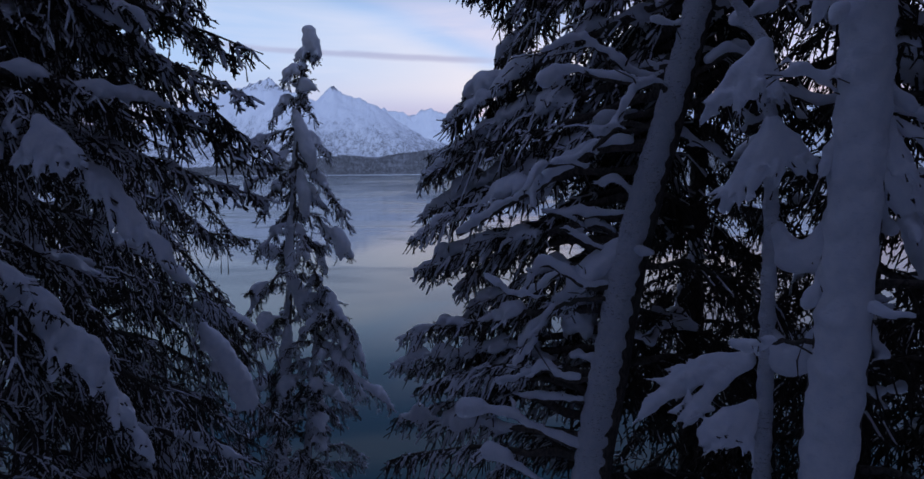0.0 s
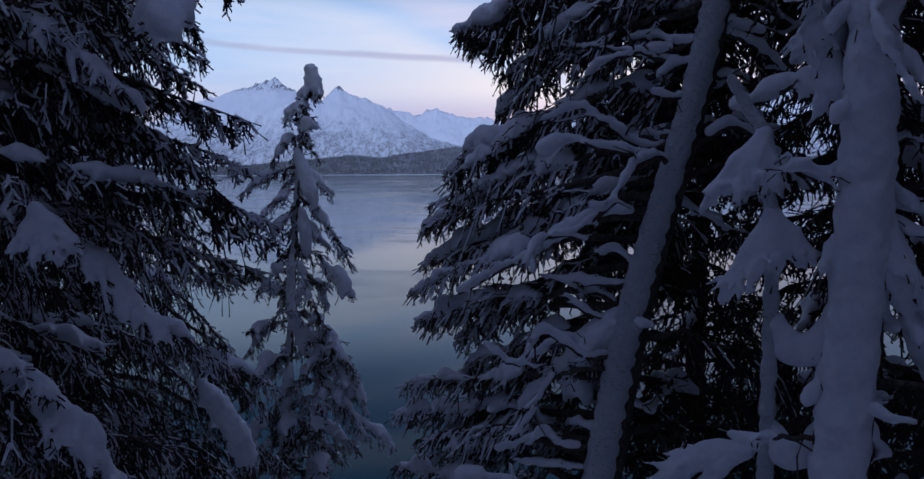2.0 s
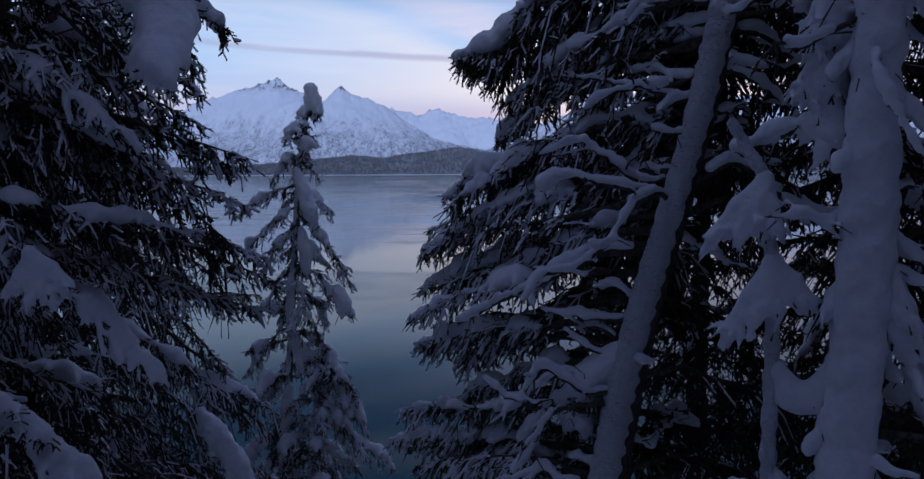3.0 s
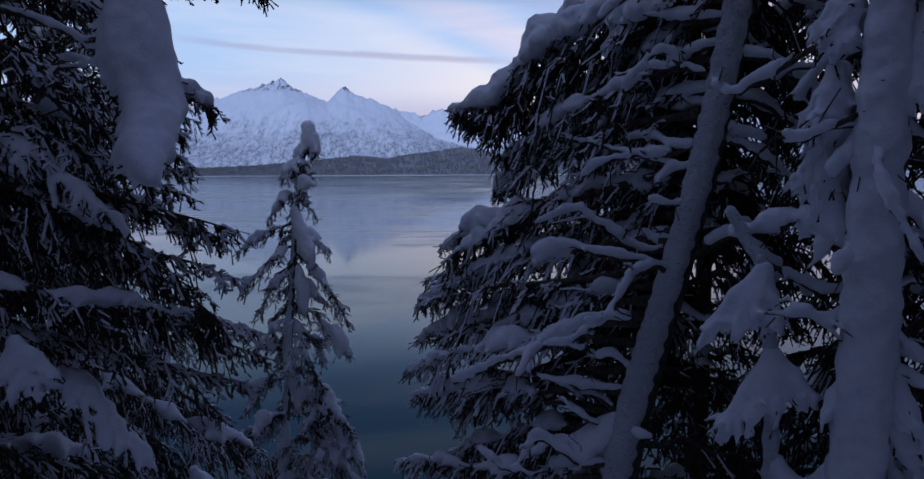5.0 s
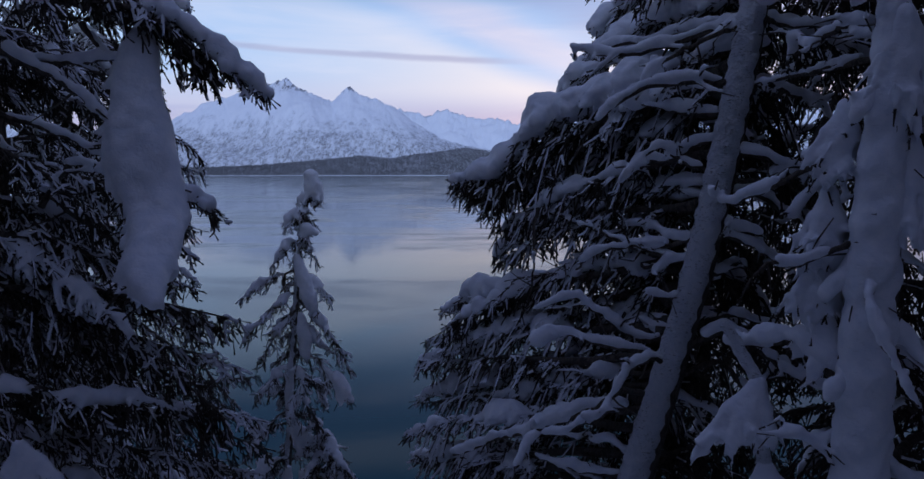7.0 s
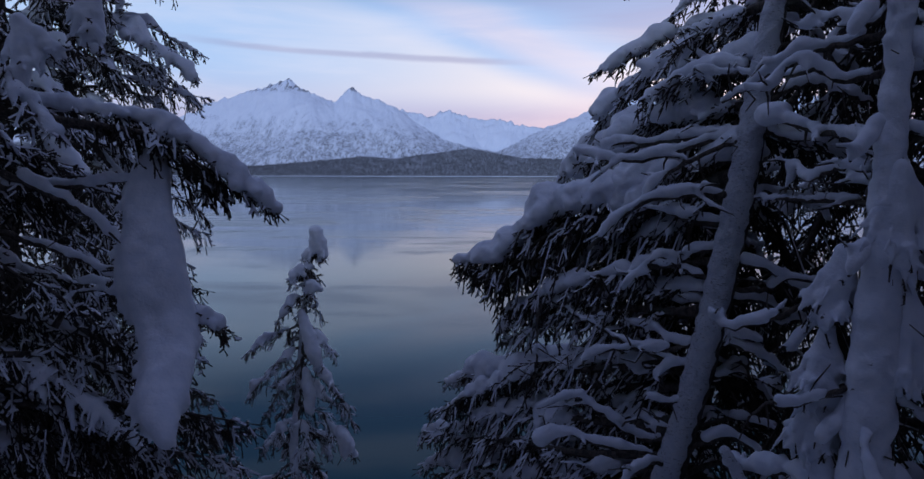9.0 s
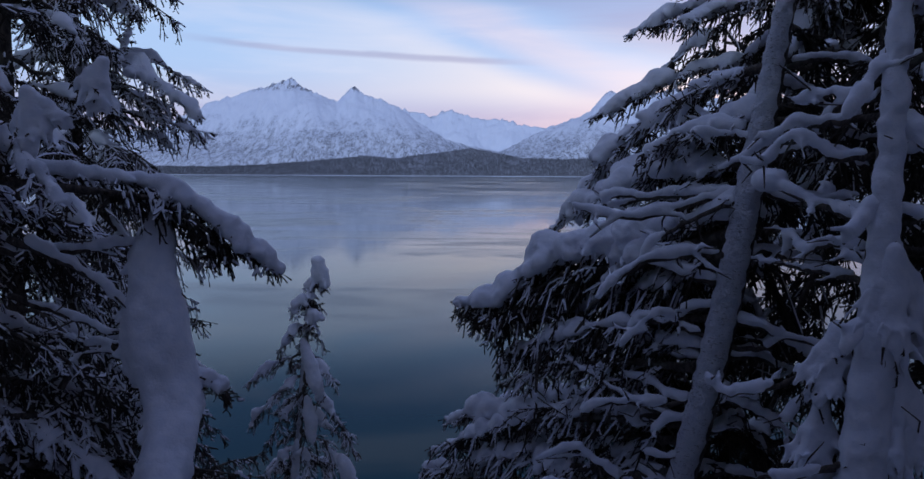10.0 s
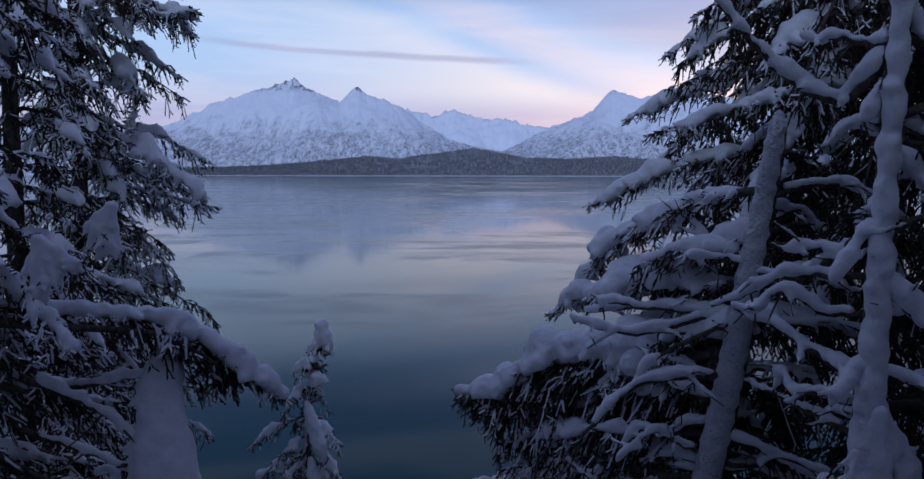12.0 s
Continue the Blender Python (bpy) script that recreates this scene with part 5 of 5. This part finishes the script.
crown(near, N_AXIS, 15.6, 17.3, lambda z: 1.35, (14, 85), 7.5, 22, 0.40, (0.035, 0.055), 0.6, 0.30, 0.4, 0.028, 1.3, 0.018)
crown(near, N_AXIS, 17.2, 19.6, lambda z: 0.9, (20, 85), 3.0, 23, 0.40, (0.05, 0.08), 0.5, 0.30, 0.5, 0.03, 1.2, 0.014)

G_KNOTS = [(-4.0, 6.3, 6.5), (-3.95, 6.3, 14), (-3.85, 6.3, 22)]
shady = tree_at("shaded_spruce", None, "dark shaded spruce between two others")
trunk(shady, G_KNOTS, [0.18, 0.11, 0.03])
crown(shady, spine_of(G_KNOTS), 9.3, 14.5, lambda z: min(1.95, 1.85 - 0.26 * (z - 13.6)), (-100, 60), 9.0, 34, 0.45, (0.04, 0.065), 0.7, 0.34, 0.3, 0.038, 2.0, 0.024)
crown(shady, spine_of(G_KNOTS), 14.5, 16.5, lambda z: 1.52 - 0.20 * (z - 14.5), (-100, 60), 8.5, 35, 0.45, (0.04, 0.065), 0.7, 0.32, 0.4, 0.038, 2.0, 0.024)
crown(shady, spine_of(G_KNOTS), 16.5, 20.0, lambda z: 1.70 - 0.20 * (z - 14.5), (-100, 60), 7.0, 38, 0.36, (0.05, 0.085), 0.5, 0.40, 0.6, 0.036, 1.3, 0.026)
hanging(shady, [(-2.42, 6.5, 12.62), (-2.28, 6.55, 12.38), (-2.12, 6.6, 12.08), (-2.02, 6.6, 11.82)], [0.04, 0.085, 0.09, 0.05], 190, 0.018, 4)

# ---- tall spruce further off on the same side ----
K_KNOTS = [(-4.7, 8.4, 5.0), (-4.6, 8.4, 14), (-4.4, 8.4, 25)]
tall = tree_at("tall_spruce", None, "tall dense spruce with snow on every bough")
trunk(tall, K_KNOTS, [0.2, 0.12, 0.03])
K_AXIS = spine_of(K_KNOTS)
crown(tall, K_AXIS, 9.0, 14.6, lambda z: 2.3 if z < 13.6 else 2.0, (-60, 50), 7.0, 20, 0.40, (0.04, 0.065), 0.7, 0.33, 0.3, 0.044, 2.0, 0.028)
crown(tall, K_AXIS, 9.0, 15.2, lambda z: 1.6, (-140, -40), 4.0, 29, 0.33, (0.04, 0.075), 0.4, 0.44, 0.2, 0.045, 1.3, 0.032)
crown(tall, K_AXIS, 14.6, 21.5, lambda z: 1.58 - 0.05 * (z - 15), (-70, 45), 8.2, 21, 0.34, (0.04, 0.08), 0.95, 0.32, 0.6, 0.04, 1.8, 0.026)
bough(tall, (-4.0, 8.2, 17.95), (-3.70, 8.15, 18.95), -0.10, 0.16, 0.03, 0.8, 0.6, 103, 0.024, even=0.6)
bough(tall, K_AXIS(18.5), (-2.97, 8.1, 17.78), 0.12, 0.34, 0.08, 0.8, 1.0, 101, 0.026)
crown(tall, K_AXIS, 14.5, 21.5, lambda z: 1.0, (-140, -30), 6.0, 36, 0.30, (0.05, 0.085), 0.9, 0.5, 0.7, 0.04, 1.3, 0.032)
bough(tall, K_AXIS(20.2), (-2.95, 8.0, 19.75), -0.16, 0.30, 0.05, 0.8, 1.0, 102, 0.026)


# ---- unseen wood, added behind and beside the camera to shade the near trees ----
def shade_wood_behind():
    rng = np.random.default_rng(5)
    pieces = []
    for n in range(500):
        x, y = rng.uniform(-30, 30), rng.uniform(-26, 16)
        beside = abs(x) - 7.5 - 0.7 * max(y, 0)
        if y > -3.6 and beside < 0:
            continue
        base, h = float(bank_height(np.array(x), np.array(y))), rng.uniform(12, 17.5)
        for k in range(10):
            s = k / 10
            r = (1 - s) * rng.uniform(1.6, 2.2) + 0.2
            a = np.linspace(0, 2 * np.pi, 18, endpoint=False) + rng.uniform(0, 1)
            reach = np.where(np.arange(18) % 2, 0.62, 1.0) * rng.uniform(0.8, 1.15, 18)
            ring = np.stack([x + r * reach * np.cos(a), y + r * reach * np.sin(a), base + h * (0.1 + 0.9 * s) + 0.5 * r * (0.8 - reach)], -1)
            verts = np.concatenate([ring, [(x, y, base + h * min(1.0, 0.1 + 0.9 * s + 0.2))]])
            pieces.append((verts, [np.stack([np.arange(18), (np.arange(18) + 1) % 18, np.full(18, 18)], -1)]))
    tagged(solid("woods", *joined(pieces), NEEDLES, smooth=False), "dark spruce wood up the slope behind, unseen, added to shade the trees", "forest", kind="stuff")


shade_wood_behind()
